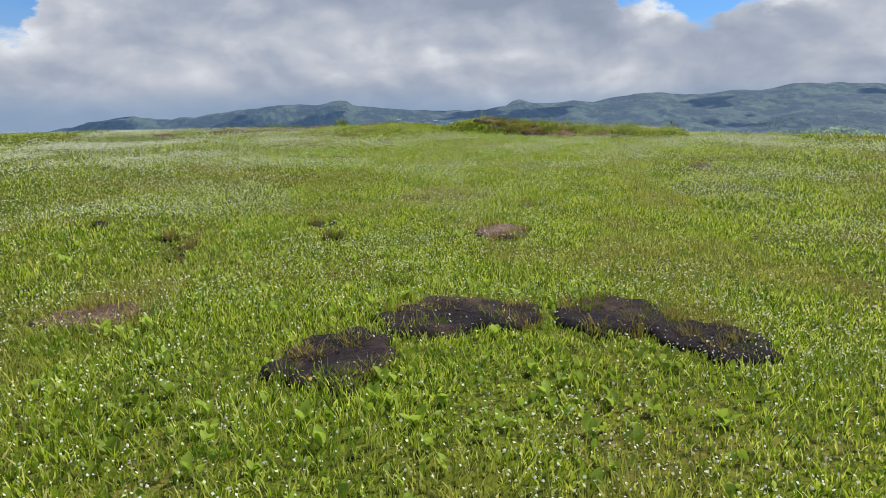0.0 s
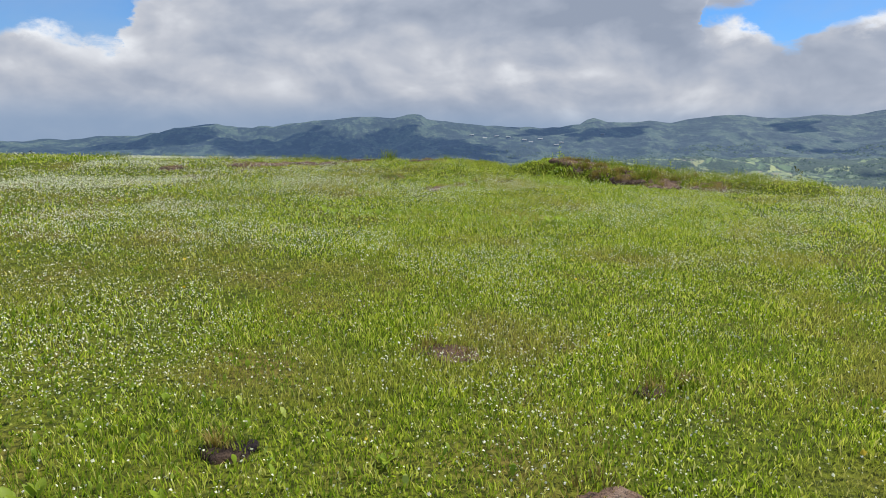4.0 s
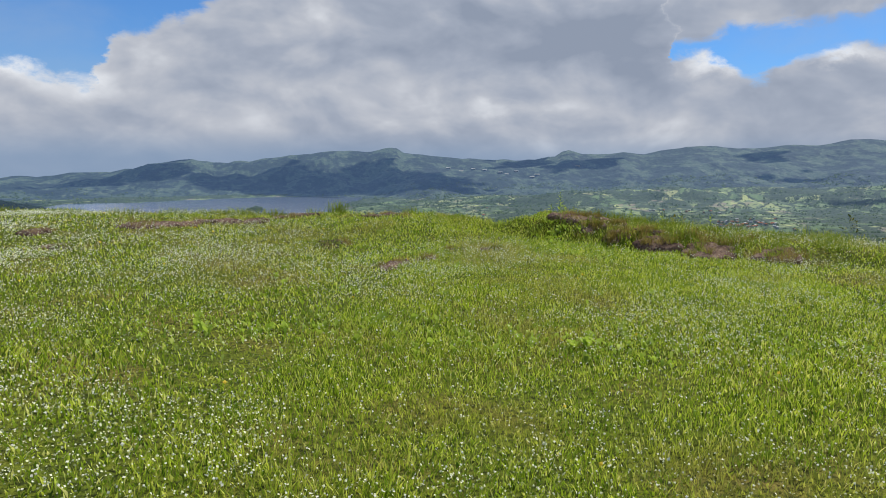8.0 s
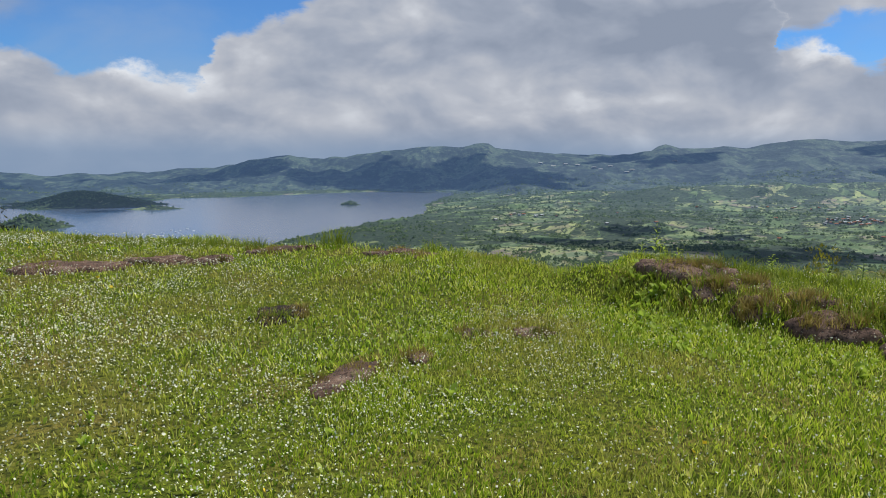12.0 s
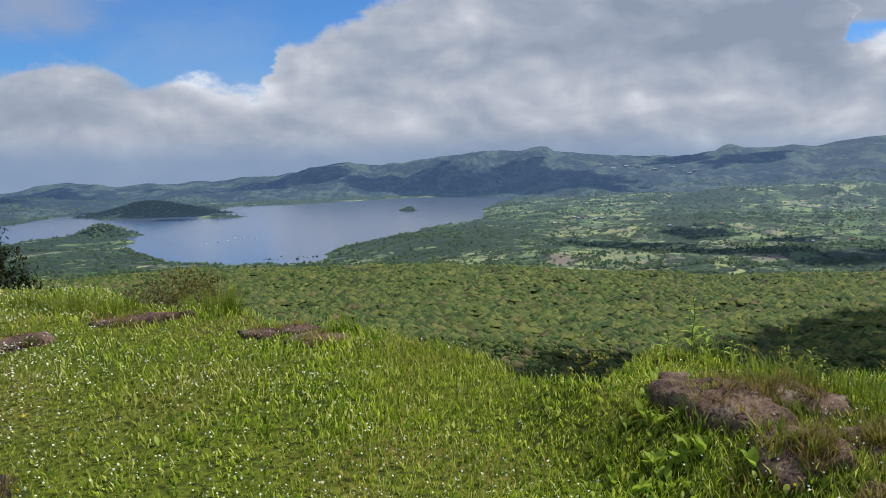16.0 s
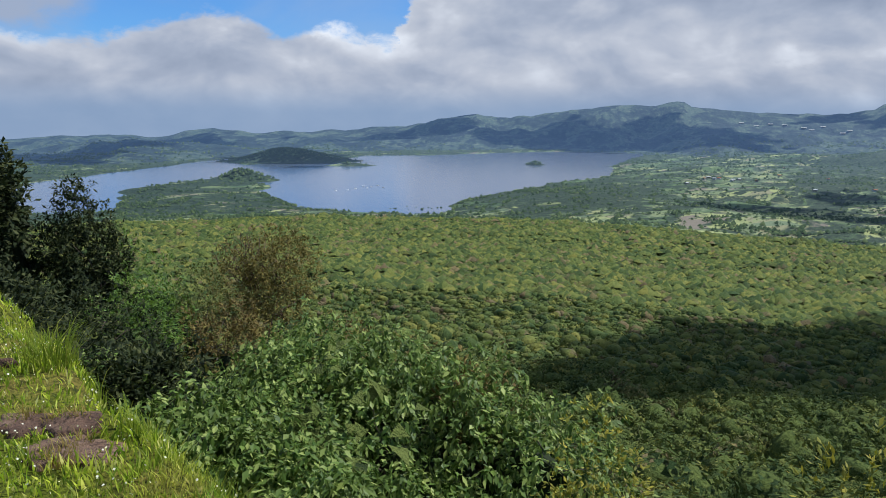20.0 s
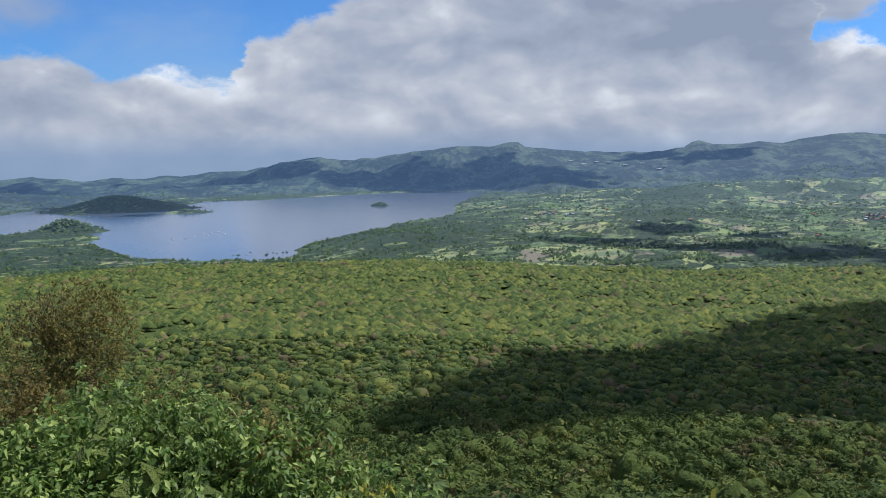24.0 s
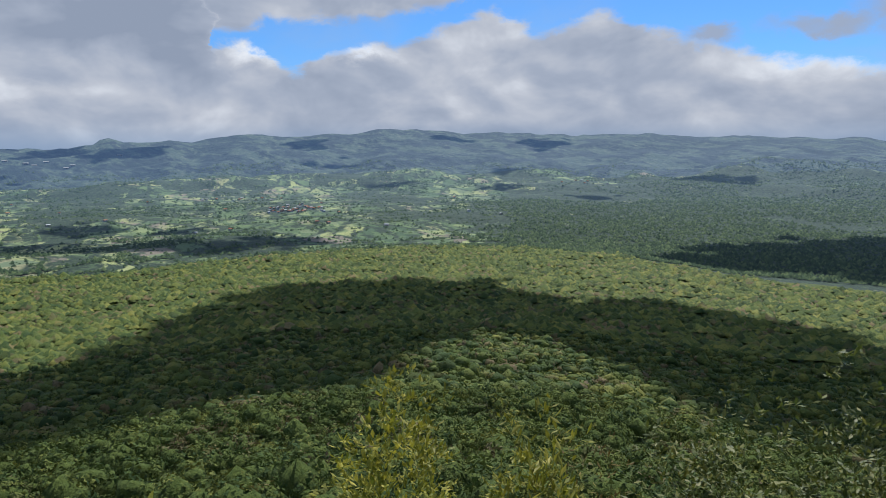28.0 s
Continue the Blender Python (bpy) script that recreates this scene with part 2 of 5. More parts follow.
def build_valley(n, p, g):
    warp = n.add("ShaderNodeVectorMath", op="ADD")
    n.put(warp, 0, p)
    nz = n.add("ShaderNodeTexNoise")
    n.put(nz, "Vector", p)
    n.put(nz, "Scale", 0.009)
    n.put(nz, "Detail", 3.0)
    n.put(warp, 1, n.scaled(nz.outputs[1], (90, 90, 0)))
    way = n.add("ShaderNodeSeparateXYZ")
    n.put(way, 0, warp.outputs[0])
    wx, wy = way.outputs[0], way.outputs[1]
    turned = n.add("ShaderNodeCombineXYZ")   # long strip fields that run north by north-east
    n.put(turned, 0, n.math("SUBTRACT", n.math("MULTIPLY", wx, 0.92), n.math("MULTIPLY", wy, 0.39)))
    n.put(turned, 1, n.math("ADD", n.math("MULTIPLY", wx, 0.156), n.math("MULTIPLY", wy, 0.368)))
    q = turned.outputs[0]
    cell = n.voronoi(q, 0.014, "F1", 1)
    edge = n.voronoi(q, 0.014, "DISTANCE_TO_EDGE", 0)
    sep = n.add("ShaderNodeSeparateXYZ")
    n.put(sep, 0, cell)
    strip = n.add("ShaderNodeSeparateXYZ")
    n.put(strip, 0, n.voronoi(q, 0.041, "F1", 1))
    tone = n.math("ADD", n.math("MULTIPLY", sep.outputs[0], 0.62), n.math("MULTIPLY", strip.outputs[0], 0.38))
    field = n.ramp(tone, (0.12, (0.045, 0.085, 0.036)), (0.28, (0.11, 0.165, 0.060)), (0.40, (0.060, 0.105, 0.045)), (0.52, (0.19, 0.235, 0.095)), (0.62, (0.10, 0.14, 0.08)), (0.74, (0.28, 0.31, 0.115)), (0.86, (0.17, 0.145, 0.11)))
    trees = n.noise(q, 0.014, 10, 0.74)
    wide = n.noise(q, 0.0032, 4, 0.55)
    side = n.add("ShaderNodeSeparateXYZ")
    n.put(side, 0, p)
    px, py = side.outputs[0], side.outputs[1]
    east = n.math("SUBTRACT", px, n.math("MULTIPLY", py, 0.80))
    wide = n.math("ADD", wide, n.math("MULTIPLY", n.step(east, -80, 330), n.step(py, 2100, 1500, 0.0, 0.30)))
    wide = n.math("ADD", wide, n.step(px, -400, -800, 0.0, 0.06))
    woods = n.math("ADD", trees, n.math("MULTIPLY", n.math("SUBTRACT", wide, 0.5), 0.8))
    wood_col = n.ramp(n.noise(p, 0.11, 5, 0.7), (0.34, (0.006, 0.016, 0.010)), (0.5, (0.018, 0.036, 0.018)), (0.66, (0.050, 0.078, 0.034)))
    hedge = n.math("MULTIPLY", n.step(edge, 0.10, 0.04), n.step(n.noise(p, 0.04, 3, 0.6), 0.36, 0.5))
    speck = n.noise(q, 0.05, 6, 0.75)
    lone = n.step(n.math("ADD", speck, n.math("MULTIPLY", n.math("SUBTRACT", wide, 0.5), 0.5)), 0.535, 0.575)
    glade = n.step(n.noise(q, 0.022, 7, 0.72), 0.60, 0.64)
    cover = n.math("MAXIMUM", n.step(woods, 0.488, 0.506), n.math("MAXIMUM", hedge, lone))
    c = n.mix(n.math("MULTIPLY", cover, n.math("SUBTRACT", 1.0, n.math("MULTIPLY", glade, 0.7))), field, wood_col)
    return c, trees, 4.0


def build_hills(n, p, g):
    flat = n.scaled(p, (1.0, 0.5, 1.0))
    a = n.noise(flat, 0.0075, 9, 0.72)
    b = n.noise(flat, 0.03, 5, 0.7)
    wood = n.ramp(b, (0.36, (0.006, 0.014, 0.014)), (0.52, (0.014, 0.027, 0.022)), (0.66, (0.034, 0.056, 0.036)))
    clear = n.ramp(n.noise(flat, 0.05, 4, 0.6), (0.36, (0.032, 0.054, 0.034)), (0.55, (0.056, 0.082, 0.050)), (0.7, (0.11, 0.13, 0.08)))
    return n.mix(n.step(a, 0.49, 0.54, 0.0, 0.85), wood, clear), b, 10.0


def build_water(n, p, g):
    w = n.noise(n.scaled(p, (1.0, 0.35, 0.0)), 0.12, 4, 0.6)
    return (0.085, 0.115, 0.175), w, 0.05


def build_canopy(n, p, g):
    isl = g.outputs["Random Per Island"]
    flat = n.scaled(p, (1.0, 1.0, 0.0))
    a = n.noise(flat, 0.05, 4, 0.6)
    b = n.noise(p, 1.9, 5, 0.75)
    cell = n.add("ShaderNodeSeparateXYZ")
    n.put(cell, 0, n.voronoi(flat, 0.21, "F1", 1))
    tone = n.math("ADD", cell.outputs[0], n.math("MULTIPLY", n.math("SUBTRACT", a, 0.5), 0.8))
    c = n.ramp(tone, (0.0, (0.040, 0.074, 0.022)), (0.35, (0.080, 0.117, 0.028)), (0.65, (0.122, 0.152, 0.035)), (0.88, (0.160, 0.180, 0.041)), (1.0, (0.21, 0.21, 0.047)))
    rust = n.math("MULTIPLY", n.step(cell.outputs[1], 0.84, 0.88), n.step(n.noise(flat, 0.02, 2, 0.5), 0.42, 0.58))
    c = n.mix(n.math("MULTIPLY", rust, 0.8), c, (0.19, 0.135, 0.075))
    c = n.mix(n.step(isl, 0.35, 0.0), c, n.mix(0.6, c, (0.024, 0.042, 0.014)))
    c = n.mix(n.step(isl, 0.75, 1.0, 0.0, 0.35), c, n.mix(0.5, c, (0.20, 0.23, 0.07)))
    # low spots of the bump painted dark, as shaded gaps between leaves
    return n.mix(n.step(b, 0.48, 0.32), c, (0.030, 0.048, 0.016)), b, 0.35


M_SOIL = surface("meadow soil", build_soil, rough=1.0, spec=0.05)
M_FLOOR = surface("forest floor", build_floor)
M_VALLEY = surface("valley fields", build_valley, haze_glow=(0.044, 0.070, 0.115))   # far backdrop; haze painted in as a bluish glow
M_HILLS = surface("far hills", build_hills, haze_glow=(0.042, 0.076, 0.148))   # distant backdrop; its blue haze is painted as emission
M_WATER = surface("lake water", build_water, rough=0.16, spec=0.5)
# darker copy of the canopy colour, painting shade into the crown cores
M_INNER_SHADE = surface("dark crown core, shade painted in", lambda n, p, g: (n.ramp(n.noise(p, 1.6, 4, 0.7), (0.35, (0.048, 0.074, 0.020)), (0.65, (0.098, 0.126, 0.032))), n.noise(p, 2.2, 4, 0.7), 0.4), rough=0.9, spec=0.1)
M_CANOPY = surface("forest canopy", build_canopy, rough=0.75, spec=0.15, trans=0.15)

# ---- shape of the land ----
EX, EY, EZ = 4.95, 21.1, 3.1      # the lookout at the plateau's rim
LAKE_Z = -147.0


def wave(x, y, step, seed):
    """Smooth value noise in -1..1 on a grid of that many metres."""
    u, v = np.asarray(x, float) / step, np.asarray(y, float) / step
    iu, iv = np.floor(u), np.floor(v)
    fu, fv = u - iu, v - iv
    fu, fv = fu * fu * (3 - 2 * fu), fv * fv * (3 - 2 * fv)

    def h(a, b):
        s = np.sin(a * 127.1 + b * 311.7 + seed * 74.7) * 43758.5453
        return 2 * (s - np.floor(s)) - 1

    return (h(iu, iv) * (1 - fu) + h(iu + 1, iv) * fu) * (1 - fv) + (h(iu, iv + 1) * (1 - fu) + h(iu + 1, iv + 1) * fu) * fv


def smooth(a, b, v):
    t = np.clip((v - a) / (b - a), 0, 1)
    return t * t * (3 - 2 * t)


EDGE_X = (-400, -60, -25, -15, -6, -1.7, -0.45, 0.7, 1.7, 2.35, 2.95, 3.3, 3.6, 4.0, 4.6, 6, 8, 12, 20, 40, 400)
EDGE_Y = (120, 40, 33, 30, 27.4, 25.4, 24.75, 23.85, 23.35, 23.0, 22.6, 22.1, 21.75, 22.5, 23.0, 22.6, 21.6, 18.5, 14, 6, -120)
# height of the wooded shoulder's skyline below the lookout, degrees by azimuth
SHOULDER = ((-60, 7.5), (-30, 7.4), (-17, 7.6), (-5, 7.8), (4, 8.2), (12, 8.35), (21, 7.8), (27, 7.38), (34, 7.02), (42, 7.04), (51, 7.65), (59, 8.76), (68, 9.4), (90, 9.6))
RIDGE = ((-62, -1.6), (-48, -1.5), (-41, -1.24), (-38.6, -1.45), (-34, -0.85), (-31.3, -1.3), (-24, -0.85), (-19.8, -0.5), (-14.5, 0.25), (-12, 0.0), (-9.3, 0.48), (-4.5, 1.0), (-1.2, 0.95), (-0.7, 1.36), (0.5, 1.36), (1.2, 0.85), (5.3, 0.6), (8.6, 0.44), (12.4, 0.8), (13.1, 1.32), (13.7, 1.32), (14.8, 0.86), (19, 1.1), (22.6, 1.54), (27, 1.35), (33.2, 2.0), (36.4, 1.8), (44, 1.57), (51, 1.5), (58, 1.2), (66, 1.0), (80, 0.6))
# the lake's shore: azimuth and degrees below the lookout
SHORE = ((-58, 5.0), (-46.8, 4.6), (-40.9, 3.93), (-36.3, 3.42), (-33.2, 2.95), (-32.0, 3.5), (-26, 3.3), (-22.9, 2.85), (-18.2, 2.81), (-14, 2.62), (-9.6, 2.47), (-5.3, 2.44), (-2, 2.52), (-4.2, 3.37), (-4.9, 4.32), (-7.6, 4.61), (-9.9, 5.09), (-15.6, 6.09), (-17.3, 7.3), (-22.5, 7.2), (-27.3, 6.9), (-30.7, 5.6), (-30.3, 5.04), (-32.9, 4.35), (-38, 4.81), (-40.7, 5.69), (-41, 6.6), (-50, 6.6), (-60, 6.5))


def polar(az, dep):
    d = (EZ - LAKE_Z) / math.tan(radians(dep))
    return EX + d * math.sin(radians(az)), EY + d * math.cos(radians(az))


SHORE_XY = np.array([polar(a, d) for a, d in SHORE])


def shore_distance(x, y):
    """Signed distance to the shore line: negative over water."""
    best = np.full(np.shape(x), 1e9)
    inside = np.zeros(np.shape(x), bool)
    for (ax, ay), (bx, by) in zip(SHORE_XY, np.roll(SHORE_XY, -1, axis=0)):
        dx, dy = bx - ax, by - ay
        t = np.clip(((x - ax) * dx + (y - ay) * dy) / (dx * dx + dy * dy), 0, 1)
        best = np.minimum(best, np.hypot(x - ax - t * dx, y - ay - t * dy))
        cross = (ay > y) != (by > y)
        inside ^= cross & (x < (bx - ax) * (y - ay) / (by - ay + 1e-12) + ax)
    return np.where(inside, -best, best)


def plateau_z(x, y):
    z = np.interp(y, (-300, -5, 0, 4.3, 7.5, 9.4, 11.6, 15.4, 20, 22, 24, 27, 60), (-4, 0.2, 0.36, 0.54, 0.70, 0.78, 0.96, 1.13, 1.27, 1.42, 1.46, 1.4, 1.0))
    z = z + 0.035 * wave(x, y, 2.6, 1)
    # the low ledge that runs back from the rim
    ax, ay, bx, by = 4.0, 21.8, 8.4, 19.0
    t = np.clip(((x - ax) * (bx - ax) + (y - ay) * (by - ay)) / ((bx - ax) ** 2 + (by - ay) ** 2), 0, 1)
    d = np.hypot(x - ax - t * (bx - ax), y - ay - t * (by - ay))
    z = z + 0.27 * smooth(1.05, 0.42, d) * (1 - 0.4 * t)
    z = z + 0.15 * smooth(3.0, 0.9, np.hypot((x - 1.6) / 1.2, y - 23.7))
    return z + 0.03 * smooth(2.2, 0.6, np.hypot((x + 3.4) / 1.6, y - 25.0))


def rim(x, y):
    """Metres past the plateau's edge."""
    return (y - np.interp(x, EDGE_X, EDGE_Y)) * 0.85 + 0.22 * wave(x, y, 1.1, 3) + 0.1 * wave(x, y, 0.45, 4)


def ground_z(x, y):
    x, y = np.asarray(x, float), np.asarray(y, float)
    dx, dy = x - EX, y - EY
    d, az = np.hypot(dx, dy), np.degrees(np.arctan2(dx, dy))
    s = rim(x, y)
    near = plateau_z(x, y) - np.interp(s, (0, 0.25, 1.0, 3.5, 10, 25, 60, 600), (0, 0.35, 2.8, 5.4, 10, 18, 29, 60))
    ds = (118 + EZ) / np.tan(np.radians(np.interp(az, *zip(*SHOULDER))))
    k = d * 920 / ds
    slope = np.interp(k, (0, 60, 140, 220, 330, 480, 700, 920), (-16, -31.5, -52.5, -65.5, -87.5, -105.5, -116.5, -120.5))
    slope = slope + 2.0 * wave(x, y, 45, 5) + 5.0 * wave(x, y, 140, 6) * smooth(150, 300, d) * smooth(1.0, 0.8, d / ds)
    far = smooth(1.0, 1.0 + 190 / ds, d / ds)
    sd = shore_distance(x, y)
    sd = sd + 14 * wave(x, y, 55, 7) + 7 * wave(x, y, 24, 8)
    valley = LAKE_Z + np.clip(sd * 0.05, -5, 4) + 3.5 * (1 + wave(x, y, 160, 9)) * smooth(0, 200, sd) + (5 * wave(x, y, 230, 18) + 2.2 * wave(x, y, 75, 19)) * smooth(60, 420, sd)
    # the headland, the peninsula's hill, the islands
    for a, dep, w, depth, up in ((-28.6, 3.25, 190, 110, 40), (-32.0, 4.65, 70, 55, 26), (-37.5, 5.3, 90, 110, 12), (-10.1, 3.44, 36, 26, 9), (-24.1, 3.6, 92, 34, 9), (2.5, 3.9, 150, 90, 22), (6, 5.4, 160, 120, 17), (44, 3.2, 150, 110, 34), (53, 3.1, 110, 80, 18), (3.0, 6.2, 130, 80, 10)):
        hx, hy = polar(a, dep)
        ux, uy = math.sin(radians(a)), math.cos(radians(a))
        along, across = (x - hx) * ux + (y - hy) * uy, (x - hx) * uy - (y - hy) * ux
        q = (across / w) ** 2 + (along / depth) ** 2
        valley = np.maximum(valley, LAKE_Z - 4 + (up + 4) * np.exp(-q * 1.4) * (1 + 0.12 * wave(x, y, 40, 10)))
    start = np.interp(az, (-60, -40, -31, -22, -10, -2, 3, 15, 70), (2150, 2350, 2950, 3250, 3700, 3650, 2700, 2400, 2200))
    top = EZ + 4650 * np.tan(np.radians(np.interp(az, *zip(*RIDGE))))
    top = top + smooth(-62, -50, az) * (9 * wave(az, 0 * az, 1.7, 15) + 6 * wave(az, 0 * az, 0.8, 16) + 3 * wave(az, 0 * az, 0.35, 17))
    r = np.clip((d - start) / (4650 - start), 0, 1)
    power = np.interp(az, (-40, -5, 4, 12), (0.9, 0.9, 1.5, 1.6))
    relief = 28 * wave(x, y, 420, 11) + 22 * wave(x, y, 190, 12) + 12 * wave(x, y, 90, 13) + 5 * wave(x, y, 50, 14)
    relief = relief * np.interp(az, (0, 10), (1.0, 0.72))
    hills = (top - LAKE_Z) * r ** power + relief * np.sin(np.pi * np.clip(r, 0, 1)) * 1.25
    valley = np.where(r > 0, np.maximum(valley, LAKE_Z + hills), valley)
    valley = valley - smooth(4660, 4800, d) * 60
    out = slope * (1 - far) + valley * far
    w = smooth(22, 58, s)
    return near * (1 - w) + out * w


def mesh_object(name, verts, faces, mats, index=None, smooth_shade=False):
    """One mesh from arrays; all faces have the same number of corners."""
    verts, faces = np.asarray(verts, np.float32), np.asarray(faces, np.int32)
    me = bpy.data.meshes.new(name)
    k = faces.shape[1]
    me.vertices.add(len(verts))
    me.vertices.foreach_set("co", verts.ravel())
    me.loops.add(faces.size)
    me.loops.foreach_set("vertex_index", faces.ravel())
    me.polygons.add(len(faces))
    me.polygons.foreach_set("loop_start", np.arange(0, faces.size, k, dtype=np.int32))
    me.polygons.foreach_set("loop_total", np.full(len(faces), k, np.int32))
    for m in mats if isinstance(mats, (list, tuple)) else [mats]:
        me.materials.append(m)
    if index is not None:
        me.polygons.foreach_set("material_index", np.asarray(index, np.int32))
    me.polygons.foreach_set("use_smooth", np.full(len(faces), smooth_shade, bool))
    me.update(calc_edges=True)
    me.validate()
    return new(name, me)


def make_ground():
    az = np.radians(np.concatenate([np.arange(-64, 82, 0.5), np.arange(82, 296, 2.0)]))
    r = np.concatenate([np.geomspace(0.02, 900, 215), np.geomspace(908, 4850, 185)])
    a, d = np.meshgrid(az, r)
    x, y = EX + d * np.sin(a), EY + d * np.cos(a)
    z = ground_z(x, y)
    rows, cols = x.shape
    verts = np.concatenate([np.stack([x, y, z], -1).reshape(-1, 3), [[EX, EY, float(ground_z(EX, EY))]]])
    i, j = np.meshgrid(np.arange(rows - 1), np.arange(cols), indexing="ij")
    j2 = (j + 1) % cols
    quads = np.stack([i * cols + j, i * cols + j2, (i + 1) * cols + j2, (i + 1) * cols + j], -1).reshape(-1, 4)[:, ::-1]
    cx, cy = x[:-1].ravel(), y[:-1].ravel()
    dist, azd = np.hypot(cx - EX, cy - EY), np.degrees(np.arctan2(cx - EX, cy - EY))
    ds = (118 + EZ) / np.tan(np.radians(np.interp(azd, *zip(*SHOULDER))))
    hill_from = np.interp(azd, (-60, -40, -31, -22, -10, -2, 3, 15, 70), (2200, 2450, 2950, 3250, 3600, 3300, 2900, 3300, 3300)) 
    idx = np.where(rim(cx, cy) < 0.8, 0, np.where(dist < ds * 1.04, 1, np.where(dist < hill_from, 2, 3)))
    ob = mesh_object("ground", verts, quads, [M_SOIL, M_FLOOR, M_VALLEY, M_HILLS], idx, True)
    return tagged(ob, "grassy plateau, wooded slope and green farmed valley", "ground", kind="structure")


make_ground()
c = 2 * np.pi * np.arange(96) / 96
lake = mesh_object("water", np.array([(-1500 + 2600 * math.cos(t), 2700 + 2000 * math.sin(t), LAKE_Z) for t in c]), np.arange(96)[None, :], M_WATER)
tagged(lake, "calm blue-grey lake water between wooded shores", "lake", kind="structure")


# ---- shared building blocks ----
def ico(sub):
    bm = bmesh.new()
    bmesh.ops.create_icosphere(bm, subdivisions=sub, radius=1.0)
    v = np.array([w.co[:] for w in bm.verts])
    f = np.array([[w.index for w in p.verts] for p in bm.faces])
    bm.free()
    return v, f


ICO = {k: ico(k) for k in (1, 2, 3)}


def blob(sub, rng, rough=0.25, flat=1.0):
    """A lumpy ball: unit icosphere pushed in and out by a few random waves."""
    v, f = ICO[sub]
    k = rng.normal(size=(5, 3)) * 2.4
    ph = rng.uniform(0, 6.28, 5)
    r = 1 + rough * np.sin(v @ k.T + ph).sum(1) / 2.2 + rng.normal(0, rough * 0.25, len(v))
    return v * r[:, None] * (1, 1, flat), f


def merged(pieces):
    """Vertices and faces of many (verts, faces) pieces as one pair."""
    vs, fs, n = [], [], 0
    for v, f in pieces:
        vs.append(v)
        fs.append(f + n)
        n += len(v)
    return np.concatenate(vs), np.concatenate(fs)


def at_polar(az, d):
    return EX + d * np.sin(np.radians(az)), EY + d * np.cos(np.radians(az))


# ---- clouds overhead, whose shadows lie on the land ----
def build_cloud(n, p, g):
    return n.ramp(n.noise(p, 0.01, 4, 0.6), (0.3, (0.7, 0.71, 0.73)), (0.7, (0.85, 0.85, 0.85))), None, 0


M_CLOUD = surface("cloud", build_cloud, rough=1.0, spec=0.0)


def make_cloud(lumps, height, seed, billows=12):
    """A cumulus: lumps (azimuth, distance, radius) over the ground that it shades, lifted along the way to the sun."""
    rng = np.random.default_rng(seed)
    pieces = []
    for az, d, r in lumps:
        gx, gy = at_polar(az, d)
        k = (height - float(ground_z(gx, gy))) / SUN_WAY.z
        for m in range(billows):
            v, f = blob(2 if m == 0 else 1, rng, 0.36, 0.45)
            off = rng.normal(0, 0.55, 3) * (r, r, r * 0.18) if m else np.zeros(3)
            s = r * (0.82 if m == 0 else rng.uniform(0.16, 0.5))
            pieces.append((v * s + np.array([gx + SUN_WAY.x * k, gy + SUN_WAY.y * k, height]) + off, f))
    ob = mesh_object("cloud", *merged(pieces), M_CLOUD, smooth_shade=True)
    return tagged(ob, "drifting grey-white cumulus cloud high above the valley", "cloud", kind="stuff")


def spread(spans, step=2.6):
    """Lumps that fill a cloud whose near and far edges are given by azimuth."""
    az, near, far = zip(*spans)
    out = []
    for a in np.arange(az[0], az[-1] + 0.01, step):
        lo, hi = np.interp(a, az, near), np.interp(a, az, far)
        d = lo
        while d < hi:
            r = min(0.033 * d + 4, (hi - lo) / 2 + 2)
            d += r * 0.9
            if d + r * 0.4 > hi:
                break
            out.append((a, d, r))
            d += r * 0.45
    return out


make_cloud(spread(((-9, 150, 190), (-5, 146, 205), (-2, 150, 300), (1, 152, 362), (5, 172, 415), (10, 188, 408), (14, 192, 470), (17, 198, 570), (23, 204, 665), (30, 200, 655), (33.5, 250, 655), (37, 350, 650), (41, 410, 670), (46, 380, 600), (49, 320, 540), (52, 290, 640), (56, 230, 600), (60, 200, 590), (68, 192, 500), (76, 190, 480))), 1000, 3, 4)
make_cloud(((5, 1330, 75), (10, 1300, 95), (15, 1250, 95), (21, 1190, 85), (26, 1250, 70), (12, 1600, 80), (18, 1520, 60)), 1500, 5)
make_cloud(((57, 1040, 70), (62, 1080, 110), (68, 1120, 150), (75, 1150, 170), (60, 1180, 90), (64, 1220, 110), (69, 1320, 130), (42.5, 2775, 80), (49, 2480, 60)), 1450, 6)
make_cloud(((-12, 3950, 210), (-8, 4000, 270), (-4, 3900, 300), (0, 3850, 260), (3, 3600, 190), (5, 3350, 120), (-17, 4250, 220), (-6, 3600, 150)), 2900, 7)
make_cloud(((-49, 2950, 330), (-45, 2750, 240), (-42, 3100, 220), (-28.6, 2640, 240), (-53, 2900, 300), (-36, 3700, 200), (-27, 3900, 180), (-21, 4100, 170)), 2400, 8)
make_cloud(((27, 4350, 140), (38, 4350, 120), (45, 4300, 150), (30, 3600, 110), (34, 3000, 80), (42, 3300, 90), (15, 4200, 160), (10, 4450, 160), (57, 3000, 120)), 2900, 9)

# ---- the wooded slope below the plateau ----
def skyline(az):
    return (118 + EZ) / np.tan(np.radians(np.interp(az, *zip(*SHOULDER))))


